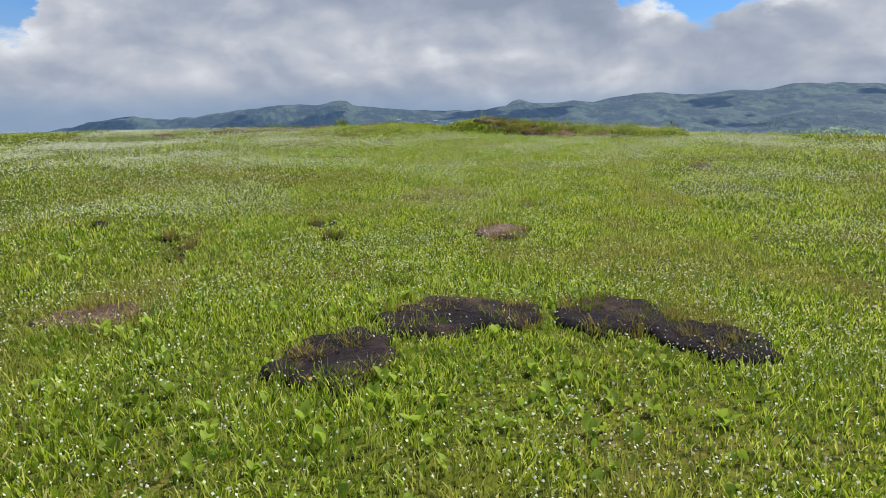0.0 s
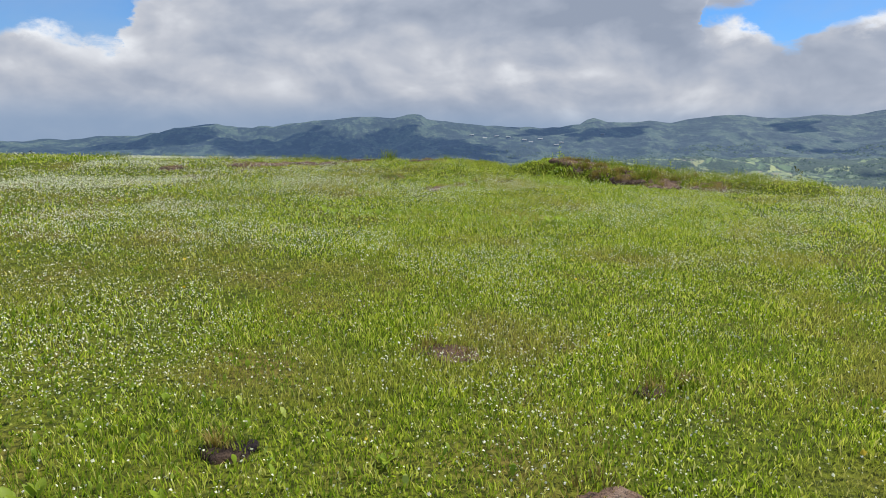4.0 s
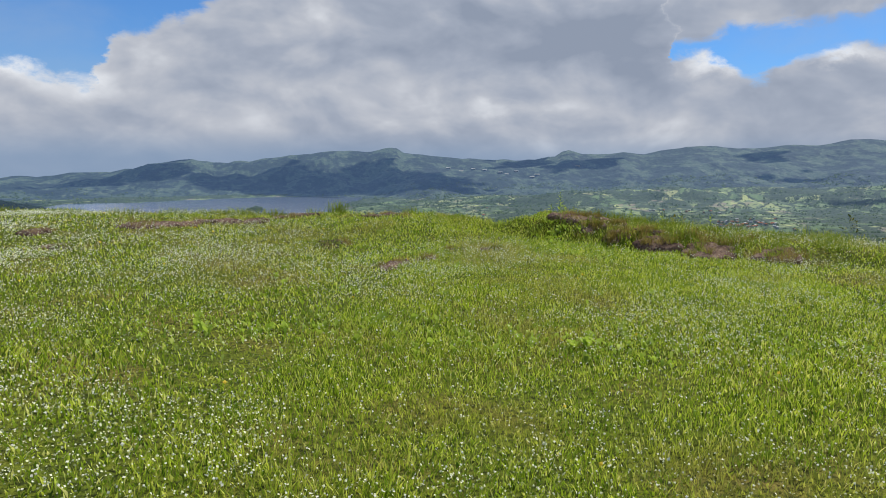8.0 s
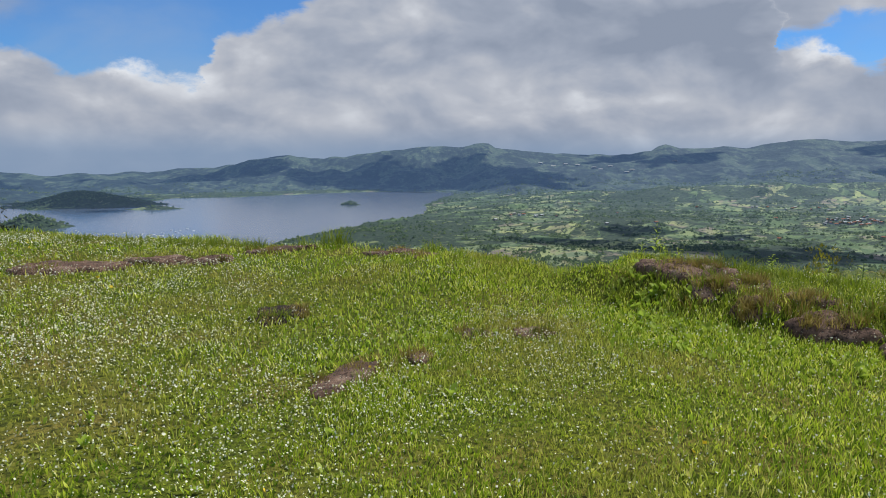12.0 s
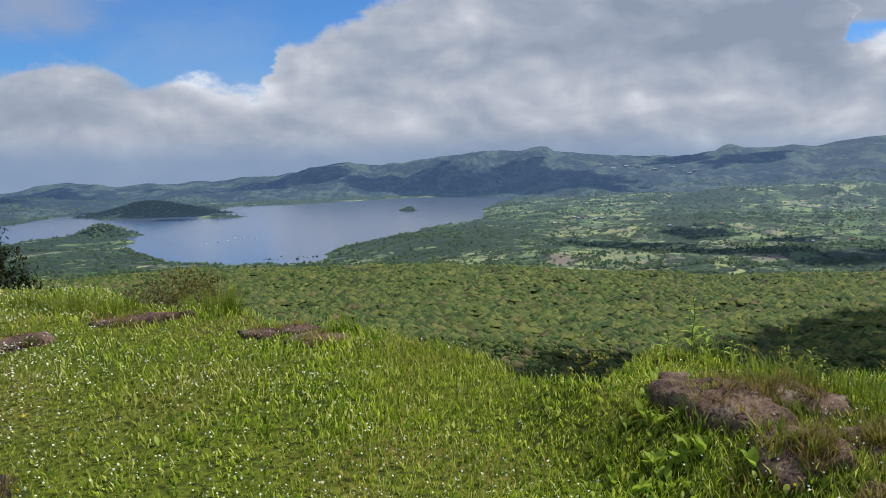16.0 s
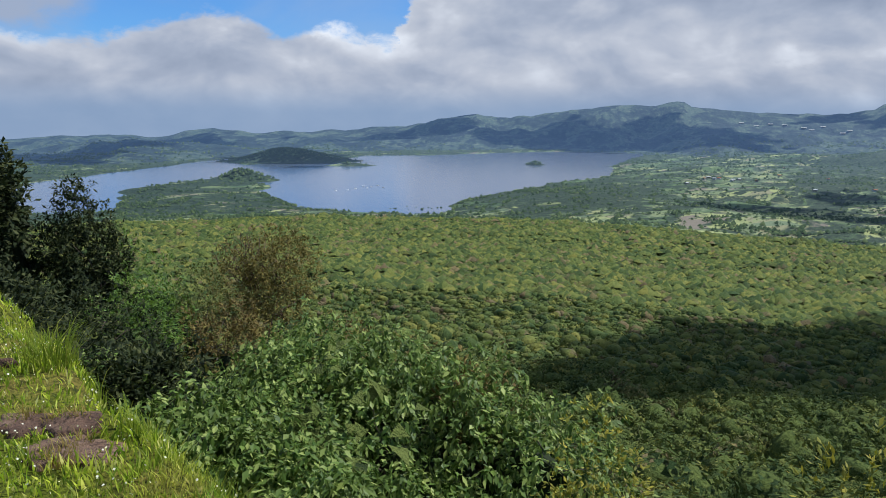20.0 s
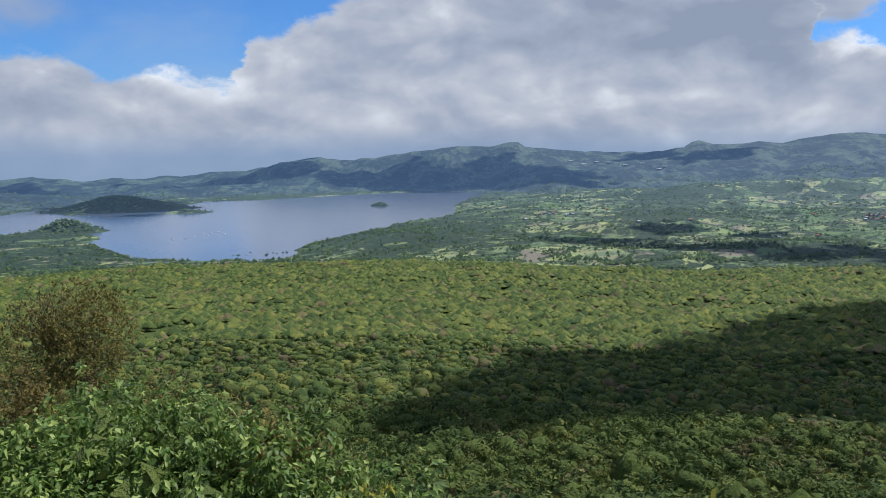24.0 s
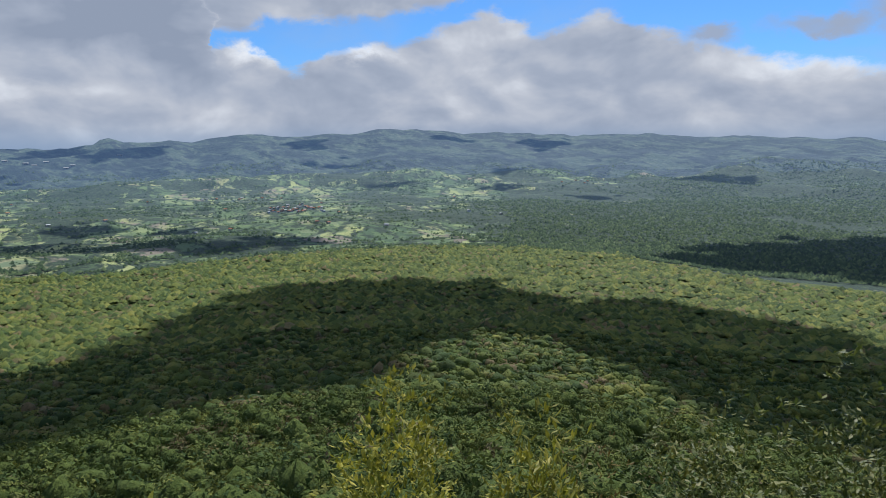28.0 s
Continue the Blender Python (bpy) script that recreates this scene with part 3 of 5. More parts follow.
def scatter(step, rng, d0, d1, az0=-64, az1=82):
    """Loose places in a ring sector, past the rim and before the shoulder's skyline."""
    n = int(d1 / step) + 1
    gx, gy = np.meshgrid(np.arange(-n, n + 1), np.arange(-n, n + 1))
    x = EX + (gx.ravel() + rng.normal(0, 0.42, gx.size)) * step
    y = EY + (gy.ravel() + 0.5 * (gx.ravel() % 2) + rng.normal(0, 0.42, gx.size)) * step
    d, az = np.hypot(x - EX, y - EY), np.degrees(np.arctan2(x - EX, y - EY))
    keep = (d > d0) & (d <= d1) & (az > az0) & (az < az1) & (rim(x, y) > 4.5) & (d < skyline(az) * 1.02)
    return x[keep], y[keep], d[keep]


def crowns(name, x, y, size, sub, leaves, rng, label, core=1.0, leaf=0.62, squash=1.0, dome=False, mat=None, swell=0.0, shapes=None, ragged=0.3):
    """Tree crowns as one sheet of foliage: lumpy blobs, roughened by leaf tufts where they are near."""
    z = ground_z(x, y) + swell * (1.0 * wave(x, y, 17, 61) + 0.8 * wave(x, y, 38, 62))
    size = np.minimum(size, 1.9 * np.median(size))
    shapes = shapes or [blob(sub, rng, 0.3, 0.85) for _ in range(12)]
    shapes = [(v * core, f) for v, f in shapes]
    if dome:   # far off, the underside is left out
        shapes = [(v, f[v[f].mean(1)[:, 2] > -0.25]) for v, f in shapes]
    pick = rng.integers(0, 12, len(x))
    spin = rng.uniform(0, 6.28, len(x))
    tall = rng.uniform(0.7, 1.3, len(x))
    lift = (1.3 + 0.22 * size) * squash + rng.uniform(-1, 1, len(x)) * ragged * size
    vs, fs, base = [], [], 0
    for k, (v, f) in enumerate(shapes):
        m = np.nonzero(pick == k)[0]
        c, s = np.cos(spin[m])[:, None], np.sin(spin[m])[:, None]
        r = size[m][:, None]
        vx = (v[:, 0] * c - v[:, 1] * s) * r + x[m][:, None]
        vy = (v[:, 0] * s + v[:, 1] * c) * r + y[m][:, None]
        vz = v[:, 2] * r * tall[m][:, None] * squash + (lift[m] + z[m])[:, None]
        vs.append(np.stack([vx, vy, vz], -1).reshape(-1, 3))
        fs.append((f[None] + (np.arange(len(m)) * len(v))[:, None, None]).reshape(-1, 3) + base)
        base += len(m) * len(v)
    inner = sum(len(f) for f in fs)
    if leaves:
        n = len(x) * leaves
        i = np.repeat(np.arange(len(x)), leaves)
        u = rng.normal(size=(n, 3))
        u[:, 2] = np.abs(u[:, 2]) * 1.1 - 0.25
        u /= np.linalg.norm(u, axis=1)[:, None]
        r = size[i][:, None]
        bump = 1 + 0.22 * np.sin(u @ np.array([[3.1, 1.2, 2.2], [-2.2, 3.4, 1.0], [1.0, -2.6, 3.0]]) + 6.28 * rng.uniform(0, 1, (len(x), 3))[i]).sum(1)[:, None]
        p = np.stack([x[i], y[i], z[i] + lift[i]], -1) + u * r * bump * rng.uniform(0.8, 1.12, (n, 1)) * np.stack([np.ones(n), np.ones(n), 0.85 * squash * tall[i]], -1)
        w = rng.uniform(0.10, 0.27, (n, 1)) * np.minimum(r, 3.0) * leaf
        t1 = np.cross(u, rng.normal(size=(n, 3)))
        t1 /= np.linalg.norm(t1, axis=1)[:, None] + 1e-9
        t2 = np.cross(u, t1) * 0.8 + u * rng.uniform(-0.5, 0.6, (n, 1))
        tri = np.stack([p + t1 * w, p - t1 * w * 0.6 + t2 * w * 0.8, p - t1 * w * 0.5 - t2 * w * 0.8], 1)
        vs.append(tri.reshape(-1, 3))
        fs.append(np.arange(n * 3).reshape(-1, 3) + base)
    # cores under thick leaf tufts take the darker colour painted as shade
    ob = mesh_object(name, np.concatenate(vs), np.concatenate(fs), [mat or M_CANOPY, M_INNER_SHADE], np.arange(sum(len(f) for f in fs)) < (inner if leaves > 40 else 0), True)
    return tagged(ob, label, "forest", kind="stuff")


def caps(rng, high=0.62):
    """Twelve low crowns of five facets, for trees far off."""
    out = []
    for _ in range(12):
        a = np.arange(5) * 1.2566 + rng.uniform(-0.35, 0.35, 5)
        r = rng.uniform(0.75, 1.25, 5)
        ring = np.stack([r * np.cos(a), r * np.sin(a), rng.uniform(-0.35, 0.0, 5)], -1)
        top = np.array([[rng.normal(0, 0.15), rng.normal(0, 0.15), high * rng.uniform(0.8, 1.25)]])
        out.append((np.concatenate([ring, top]), np.array([(k, (k + 1) % 5, 5) for k in range(5)])))
    return out


rng = np.random.default_rng(11)
x, y, d = scatter(2.2, rng, 9, 62)
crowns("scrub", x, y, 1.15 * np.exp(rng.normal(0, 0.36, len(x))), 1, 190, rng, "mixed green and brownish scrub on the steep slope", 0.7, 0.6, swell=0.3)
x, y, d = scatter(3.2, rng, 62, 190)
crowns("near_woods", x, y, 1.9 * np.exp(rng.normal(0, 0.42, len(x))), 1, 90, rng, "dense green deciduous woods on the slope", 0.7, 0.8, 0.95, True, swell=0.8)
x, y, d = scatter(4.0, rng, 190, 420)
crowns("middle_woods", x, y, 2.3 * np.exp(rng.normal(0, 0.40, len(x))), 1, 24, rng, "dense green deciduous woods lower on the slope", 0.8, 0.9, 0.7, True, swell=1.0, ragged=0.25)
x, y, d = scatter(4.7, rng, 420, 1100)
crowns("far_woods", x, y, 3.3 * np.exp(rng.normal(0, 0.34, len(x))), 1, 6, rng, "dense green woods on the distant shoulder", 0.95, 0.6, 0.8, swell=1.2, shapes=caps(rng, 0.62), ragged=0.2)


# ---- trees and hedges of the valley, lake shores and islands ----
def build_far_trees(n, p, g):
    isl = g.outputs["Random Per Island"]
    c = n.ramp(isl, (0.0, (0.020, 0.038, 0.018)), (0.6, (0.042, 0.068, 0.028)), (1.0, (0.085, 0.115, 0.045)))
    return c, None, 0


M_FAR_TREES = surface("valley trees", build_far_trees, rough=0.9, spec=0.1, haze_glow=(0.044, 0.070, 0.115))   # far backdrop; trees glow bluish to paint in haze


def valley_trees():
    r = np.random.default_rng(12)
    n = 160000
    d = 900 * (4.0 ** r.uniform(0, 1, n))
    az = r.uniform(-56, 72, n)
    x, y = at_polar(az, d)
    sd = shore_distance(x, y) + 14 * wave(x, y, 55, 7)
    # rows along field edges, closed woods to the east and beside the lake
    rows = (np.abs(wave(x, y, 75, 21)) < 0.055) | (np.abs(wave(x, y, 120, 25)) < 0.035)
    east = smooth(-80, 330, x - 0.8 * y) * smooth(2100, 1500, y)
    west = smooth(-400, -800, x) * smooth(1700, 1300, d)
    woods = wave(x, y, 260, 22) + 0.5 * wave(x, y, 90, 23) + 0.9 * east - 0.10 * west > 0.5
    shore = (sd > 4) & (sd < 22)
    clump = (wave(x, y, 24, 24) > -0.1) | (east > 0.5)
    lone = r.uniform(0, 1, n) < 0.06
    keep = (d > skyline(az) * 1.03) & (sd > 4) & (rows | (woods & clump) | (shore & clump) | lone) & (r.uniform(0, 1, n) < 0.85)
    x, y, d = x[keep], y[keep], d[keep]
    size = 1.5 + 2.4 * r.uniform(0, 1, len(x)) ** 2 + 1.3 * smooth(1300, 3200, d)
    return x, y, size, r


x, y, size, r = valley_trees()
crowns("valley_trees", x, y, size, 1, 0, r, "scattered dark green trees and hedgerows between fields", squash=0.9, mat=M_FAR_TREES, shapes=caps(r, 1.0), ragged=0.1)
ix, iy = [], []
for a, dep, w, dp, count in ((-10.1, 3.44, 34, 24, 60), (-32.0, 4.65, 80, 60, 150), (-24.1, 3.6, 60, 20, 26), (-28.6, 3.25, 170, 90, 1500)):
    px, py = polar(a, dep)
    for _ in range(count):
        u, v = r.normal(0, 0.5, 2)
        ix.append(px + u * w * math.cos(radians(a)) + v * dp * math.sin(radians(a)))
        iy.append(py - u * w * math.sin(radians(a)) + v * dp * math.cos(radians(a)))
ix, iy = np.array(ix), np.array(iy)
dry = ground_z(ix, iy) > LAKE_Z + 0.6
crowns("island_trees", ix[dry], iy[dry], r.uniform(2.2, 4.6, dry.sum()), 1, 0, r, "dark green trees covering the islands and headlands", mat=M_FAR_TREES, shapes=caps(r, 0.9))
wx, wy = [], []
for k in range(26):
    a, dep = r.uniform(-21.5, -17.0), r.uniform(6.65, 6.95)
    px, py = polar(a, dep)
    wx.append(px), wy.append(py)
crowns("drowned_trees", np.array(wx), np.array(wy), r.uniform(1.2, 3.0, 26), 1, 0, r, "small dark trees standing in the shallow lake margin", mat=M_FAR_TREES)

# ---- houses in the valley ----
def plain(name, col, rough=0.85, amount=0.25, scale=1.5, metal=0.0):
    def b(n, p, g):
        v = n.noise(p, scale, 4, 0.6)
        lo, hi = tuple(c * (1 - amount) for c in col), tuple(min(1, c * (1 + amount * 0.5)) for c in col)
        return n.ramp(v, (0.3, lo), (0.7, hi)), v, 0.004
    return surface(name, b, rough)


M_WALLS = [plain("whitewashed wall", (0.55, 0.54, 0.51)), plain("pale plaster wall", (0.42, 0.38, 0.33)), plain("blue-grey wall", (0.42, 0.46, 0.5))]
M_ROOFS = [plain("clay tile roof", (0.30, 0.13, 0.08)), plain("grey sheet roof", (0.40, 0.41, 0.42)), plain("pale sheet roof", (0.70, 0.71, 0.72))]


def part(name, bm, material, parent, label=""):
    """Links a bmesh as one mesh object under a thing or a part."""
    me = bpy.data.meshes.new(name)
    bm.to_mesh(me)
    bm.free()
    me.materials.append(material)
    ob = new(name, me)
    ob.parent = parent
    return tagged(ob, label)


def box(bm, x0, x1, y0, y1, z0, z1):
    v = [bm.verts.new(c) for c in ((x0, y0, z0), (x1, y0, z0), (x1, y1, z0), (x0, y1, z0), (x0, y0, z1), (x1, y0, z1), (x1, y1, z1), (x0, y1, z1))]
    for f in ((0, 3, 2, 1), (4, 5, 6, 7), (0, 1, 5, 4), (1, 2, 6, 5), (2, 3, 7, 6), (3, 0, 4, 7)):
        bm.faces.new([v[i] for i in f])
    return bm


M_DARK = plain("dark opening", (0.04, 0.045, 0.05))


def make_house(w, d, h, wall, roof, kind, label):
    top = new(kind, None)
    walls = part("wall", box(bmesh.new(), -w / 2, w / 2, -d / 2, d / 2, -1.5, h), wall, top)
    for wx in (-0.3 * w, 0.3 * w):
        part("window", box(bmesh.new(), wx - 0.5, wx + 0.5, -d / 2 - 0.05, -d / 2 + 0.02, 1.0, 2.1), M_DARK, walls, "dark window opening")
    bm = bmesh.new()
    o, rise = 0.5, d * 0.26
    pts = [(-w / 2 - o, -d / 2 - o, h), (w / 2 + o, -d / 2 - o, h), (w / 2 + o, 0, h + rise), (-w / 2 - o, 0, h + rise), (-w / 2 - o, d / 2 + o, h), (w / 2 + o, d / 2 + o, h)]
    lo = [bm.verts.new(p) for p in pts]
    hi = [bm.verts.new((p[0], p[1], p[2] + 0.25)) for p in pts]
    for q in ((0, 1, 2, 3), (3, 2, 5, 4)):
        bm.faces.new([hi[i] for i in q])
        bm.faces.new([lo[i] for i in reversed(q)])
    for a, b in ((0, 1), (1, 2), (2, 5), (5, 4), (4, 3), (3, 0)):
        bm.faces.new((lo[a], lo[b], hi[b], hi[a]))
    part("roof", bm, roof, top)
    bm = bmesh.new()
    box(bm, -0.6, 0.6, -d / 2 - 0.06, -d / 2 + 0.02, 0, 2.1)
    part("door", bm, M_DARK, top)
    return tagged(top, label, "house" if kind == "house" else "warehouse")


HOUSES = [make_house(w, d, h, M_WALLS[a], M_ROOFS[b], "house", lab) for w, d, h, a, b, lab in (
    (8, 6, 3.2, 0, 0, "whitewashed village house with a clay tile roof"),
    (7, 5.5, 3.6, 1, 0, "plastered village house with a clay tile roof"),
    (8.5, 6, 3.0, 1, 1, "plastered village house with a grey sheet roof"),
    (7, 5.5, 3.4, 2, 1, "grey village house with a sheet metal roof"))]
for h in HOUSES:
    h["group"] = "village houses"
r = np.random.default_rng(13)
spots = [(26.1 + r.normal(0, 1.15), 4.36 + r.normal(0, 0.16)) for _ in range(48)] + [(22 + r.normal(0, 1.6), 3.5 + r.normal(0, 0.08)) for _ in range(10)] + [(3.2 + r.normal(0, 1.0), 4.6 + r.normal(0, 0.15)) for _ in range(9)] + [(r.uniform(6, 42), r.uniform(3.2, 6.0)) for _ in range(18)] + [(47.5 + r.normal(0, 0.9), 2.9 + r.normal(0, 0.08)) for _ in range(6)]
for k, (a, dep) in enumerate(spots):
    px, py = polar(a, dep)
    m = pose(px, py, float(ground_z(px, py)), 0, 0, r.uniform(0, 180))
    if k < 4:
        HOUSES[k].matrix_basis = m
    else:
        copy_thing(HOUSES[int(r.integers(0, 4))], m)
shed = make_house(24, 10, 4.5, M_WALLS[2], M_ROOFS[1], "warehouse", "long white warehouse on the distant ridge")
shed["group"] = "buildings on the ridge"
for k, (a, d, s) in enumerate(((5.4, 4180, 0), (6.3, 4230, 20), (7.2, 4200, -10), (8.4, 4120, 5), (8.9, 4090, 0), (10.8, 4010, 8), (11.2, 4030, 0), (4.4, 4260, 12), (14.2, 4100, 0), (9.6, 4150, 0))):
    px, py = at_polar(a, d)
    m = pose(float(px), float(py), float(ground_z(px, py)) + 1.5, 0, 0, s - a)
    if k:
        copy_thing(shed, m)
    else:
        shed.matrix_basis = m

# ---- fish pens that float on the lake ----
def make_pen(x, y, size):
    """A square float frame with a net float inside."""
    thing = new("fish_pen", None)
    thing.location = (x, y, LAKE_Z)
    for k in range(4):
        bm = bmesh.new()
        bmesh.ops.create_cone(bm, cap_ends=True, segments=8, radius1=0.4, radius2=0.4, depth=size)
        a = radians(90 * k)
        bm.transform(pose(math.cos(a) * size / 2, math.sin(a) * size / 2, 0.4, 90, 0, 90 * k))
        part("float", bm, M_FLOAT, thing)
    return tagged(thing, "pale square fish pen floating on the lake", "fish pen", group="fish pens on the lake")


M_FLOAT = plain("pale float", (0.72, 0.73, 0.74))
r = np.random.default_rng(14)
for a, dep in ((-23.2, 5.15), (-22.6, 5.2), (-22.9, 5.3), (-22.1, 5.1), (-24.4, 5.45), (-25.3, 5.5), (-23.8, 5.35), (-21.7, 5.25)):
    px, py = polar(a, dep)
    make_pen(float(px), float(py), r.uniform(2.5, 4.5))

# ---- rock outcrops in the meadow ----
def build_rock(n, p, g):
    a = n.noise(p, 2.6, 6, 0.62)
    b = n.noise(p, 30, 5, 0.7)
    c = n.ramp(a, (0.36, (0.014, 0.010, 0.012)), (0.49, (0.026, 0.018, 0.020)), (0.57, (0.052, 0.034, 0.028)), (0.68, (0.13, 0.085, 0.055)))
    c = n.mix(n.step(b, 0.60, 0.74), c, (0.085, 0.066, 0.06))
    return c, b, 0.03


def build_red_rock(n, p, g):
    a = n.noise(p, 4.0, 6, 0.62)
    b = n.noise(p, 34, 5, 0.7)
    c = n.ramp(a, (0.3, (0.060, 0.034, 0.024)), (0.47, (0.15, 0.088, 0.058)), (0.6, (0.24, 0.155, 0.105)), (0.75, (0.36, 0.28, 0.22)))
    return n.mix(n.step(b, 0.52, 0.34), c, (0.035, 0.022, 0.019)), b, 0.03


M_ROCK = surface("dark basalt", build_rock, rough=0.85, spec=0.15)
M_RED = surface("weathered red laterite", build_red_rock, rough=0.9)

# x, y, half width, half depth, turn, height above the turf, 0 dark or 1 reddish
ROCKS = [
    (-0.02, 3.92, 0.38, 0.42, -10, 0.07, 0), (0.75, 4.55, 0.58, 0.36, -4, 0.07, 0), (1.74, 4.42, 0.36, 0.46, -8, 0.08, 0), (2.13, 3.92, 0.27, 0.46, 20, 0.07, 0),
    (-1.57, 4.95, 0.42, 0.30, -13, 0.03, 1), (-2.52, 8.34, 0.16, 0.2, 0, 0.05, 0), (-1.41, 6.86, 0.12, 0.14, 0, 0.04, 0), (0.43, 5.38, 0.1, 0.1, 0, 0.03, 0),
    (1.58, 7.13, 0.32, 0.34, -6, 0.06, 1), (0.99, 9.36, 0.3, 0.2, -6, 0.03, 1), (2.2, 8.64, 0.11, 0.12, 0, 0.04, 1), (2.48, 8.8, 0.1, 0.1, 0, 0.04, 0),
    (-0.18, 7.85, 0.17, 0.16, 0, 0.05, 0), (-0.03, 7.09, 0.08, 0.1, 0, 0.04, 0), (-1.62, 7.4, 0.12, 0.12, 0, 0.05, 0), (-1.4, 6.5, 0.14, 0.16, 0, 0.05, 0),
    (5.92, 11.65, 0.17, 0.28, 0, 0.05, 1), (-3.0, 22.45, 0.85, 0.42, 5, 0.12, 1), (-4.82, 21.76, 0.3, 0.3, 0, 0.08, 1), (-3.89, 20.38, 0.28, 0.22, 6, 0.06, 1),
    (0.24, 20.44, 0.29, 0.28, -3, 0.08, 0), (2.15, 19.93, 0.2, 0.16, 5, 0.05, 1), (2.66, 20.0, 0.24, 0.18, 5, 0.05, 1), (1.22, 18.7, 0.2, 0.42, -24, 0.05, 1), (1.72, 19.19, 0.12, 0.15, 0, 0.05, 1),
    (-2.05, 23.1, 0.5, 0.24, 7, 0.12, 1), (-0.7, 24.0, 0.54, 0.2, 14, 0.10, 1), (-1.4, 23.2, 0.26, 0.3, 9, 0.12, 1), (1.15, 23.3, 0.22, 0.16, 7, 0.08, 1), (1.4, 23.0, 0.3, 0.22, 18, 0.06, 1), (0.85, 23.25, 0.24, 0.18, 10, 0.06, 1)]
# the broken ledge along the rim: x, y, half width, half depth, turn, height
LEDGE = [(4.2, 21.38, 0.36, 0.24, -26, 0.13), (4.66, 21.5, 0.26, 0.19, 5, 0.08), (4.52, 20.92, 0.2, 0.2, -15, 0.07), (4.95, 21.0, 0.2, 0.16, 10, 0.06), (4.78, 20.5, 0.17, 0.14, -24, 0.05), (5.3, 20.05, 0.3, 0.17, -20, 0.08), (5.85, 19.45, 0.38, 0.28, -22, 0.1), (6.66, 19.0, 0.28, 0.25, -17, 0.09), (5.3, 20.5, 0.2, 0.15, -24, 0.06)]


def make_slab(x, y, w, d, turn, h, mat, seed, label, group):
    """A weathered slab let into the turf: an uneven top, a rounded rim and a skirt below ground."""
    rng = np.random.default_rng(seed)
    ph = rng.uniform(0, 6.28, 6)
    rings, count = (14, 52) if w > 0.22 else (9, 30)
    t = 2 * np.pi * np.arange(count) / count
    edge = 0.98 + 0.12 * np.sin(2 * t + ph[0]) + 0.08 * np.sin(3 * t + ph[1]) + 0.07 * np.sin(5 * t + ph[2]) + 0.08 * np.sin(9 * t + ph[3]) + rng.normal(0, 0.035, count)
    c, s = math.cos(radians(turn)), math.sin(radians(turn))
    verts, faces = [], []
    for k in range(rings):
        f = (k + 0.25) / (rings - 1.6)
        u, v = np.cos(t) * edge * w * f * 0.94, np.sin(t) * edge * d * f * 0.94
        px, py = x + u * c - v * s, y + u * s + v * c
        top = h * (1 - 0.35 * f ** 3) * (1 + 0.34 * wave(px, py, 0.21, seed) + 0.22 * wave(px, py, 0.08, seed + 1) + 0.13 * wave(px, py, 0.035, seed + 2))
        top = np.where(f > 0.98, top * 0.45 if k < rings - 1 else -0.12, top)
        g = plateau_z(px, py) + 0.012
        verts.append(np.stack([px - x, py - y, g + top], -1))
    verts = np.concatenate(verts)
    z0 = float(plateau_z(x, y))
    verts[:, 2] -= z0
    for k in range(rings - 1):
        for j in range(count):
            a, b = k * count + j, k * count + (j + 1) % count
            faces += [(a, b, b + count), (a, b + count, a + count)]
    mid = len(verts)
    verts = np.concatenate([verts, [[0, 0, h * 1.0 + 0.012]]])
    faces += [(mid, (j + 1) % count, j)[::-1] for j in range(count)]
    ob = mesh_object("rock_slab", verts, faces, mat, smooth_shade=True)
    ob.location = (x, y, z0)
    return tagged(ob, label, "rock", group=group)


for k, (x, y, w, d, turn, h, red) in enumerate(ROCKS):
    make_slab(x, y, w * (0.92 if red else 1 if w > 0.22 else 0.8), d * (0.92 if red else 1 if w > 0.22 else 0.8), turn, h * (0.55 if red and y > 21 else 0.5 if red else 0.62 if w > 0.22 and y < 6 else 0.5 if w > 0.22 else 0.5), M_RED if red else M_ROCK, 100 + k, "reddish weathered rock breaking through the meadow turf" if red else "flat dark basalt slab let into the meadow turf", "rocks in the meadow")
for k, (x, y, w, d, turn, h) in enumerate(LEDGE):
    make_slab(x, y, w * 1.2, d * 1.15, turn, h * 0.8, M_RED, 160 + k, "red-brown ledge rock with dry grass on the rim", "rocks of the ledge")

# ---- meadow grass, flowers ----
def build_grass(n, p, g):
    isl = g.outputs["Random Per Island"]
    a = n.noise(p, 0.55, 4, 0.55)
    b = n.noise(p, 2.2, 3, 0.55)
    c = n.ramp(isl, (0.0, (0.050, 0.100, 0.006)), (0.3, (0.24, 0.36, 0.016)), (0.62, (0.52, 0.62, 0.040)), (0.86, (0.78, 0.80, 0.12)), (1.0, (0.84, 0.77, 0.28)))
    dry = n.mix(0.5, c, (0.42, 0.33, 0.10))
    lush = n.mix(0.5, c, (0.13, 0.25, 0.012))
    c = n.mix(n.step(a, 0.48, 0.64), c, dry)
    return n.mix(n.step(b, 0.52, 0.68), c, lush), None, 0


def build_petal(n, p, g):
    isl = g.outputs["Random Per Island"]
    return n.ramp(isl, (0.0, (0.68, 0.70, 0.40)), (0.6, (0.83, 0.82, 0.64)), (1.0, (0.84, 0.80, 0.68))), None, 0


M_GRASS = surface("meadow grass", build_grass, rough=0.6, spec=0.25, trans=0.5)
M_PETAL = surface("white petals", build_petal, rough=0.7, spec=0.2, trans=0.3)
M_YELLOW = surface("yellow petals", lambda n, p, g: ((0.75, 0.52, 0.03), None, 0), rough=0.6, trans=0.25)


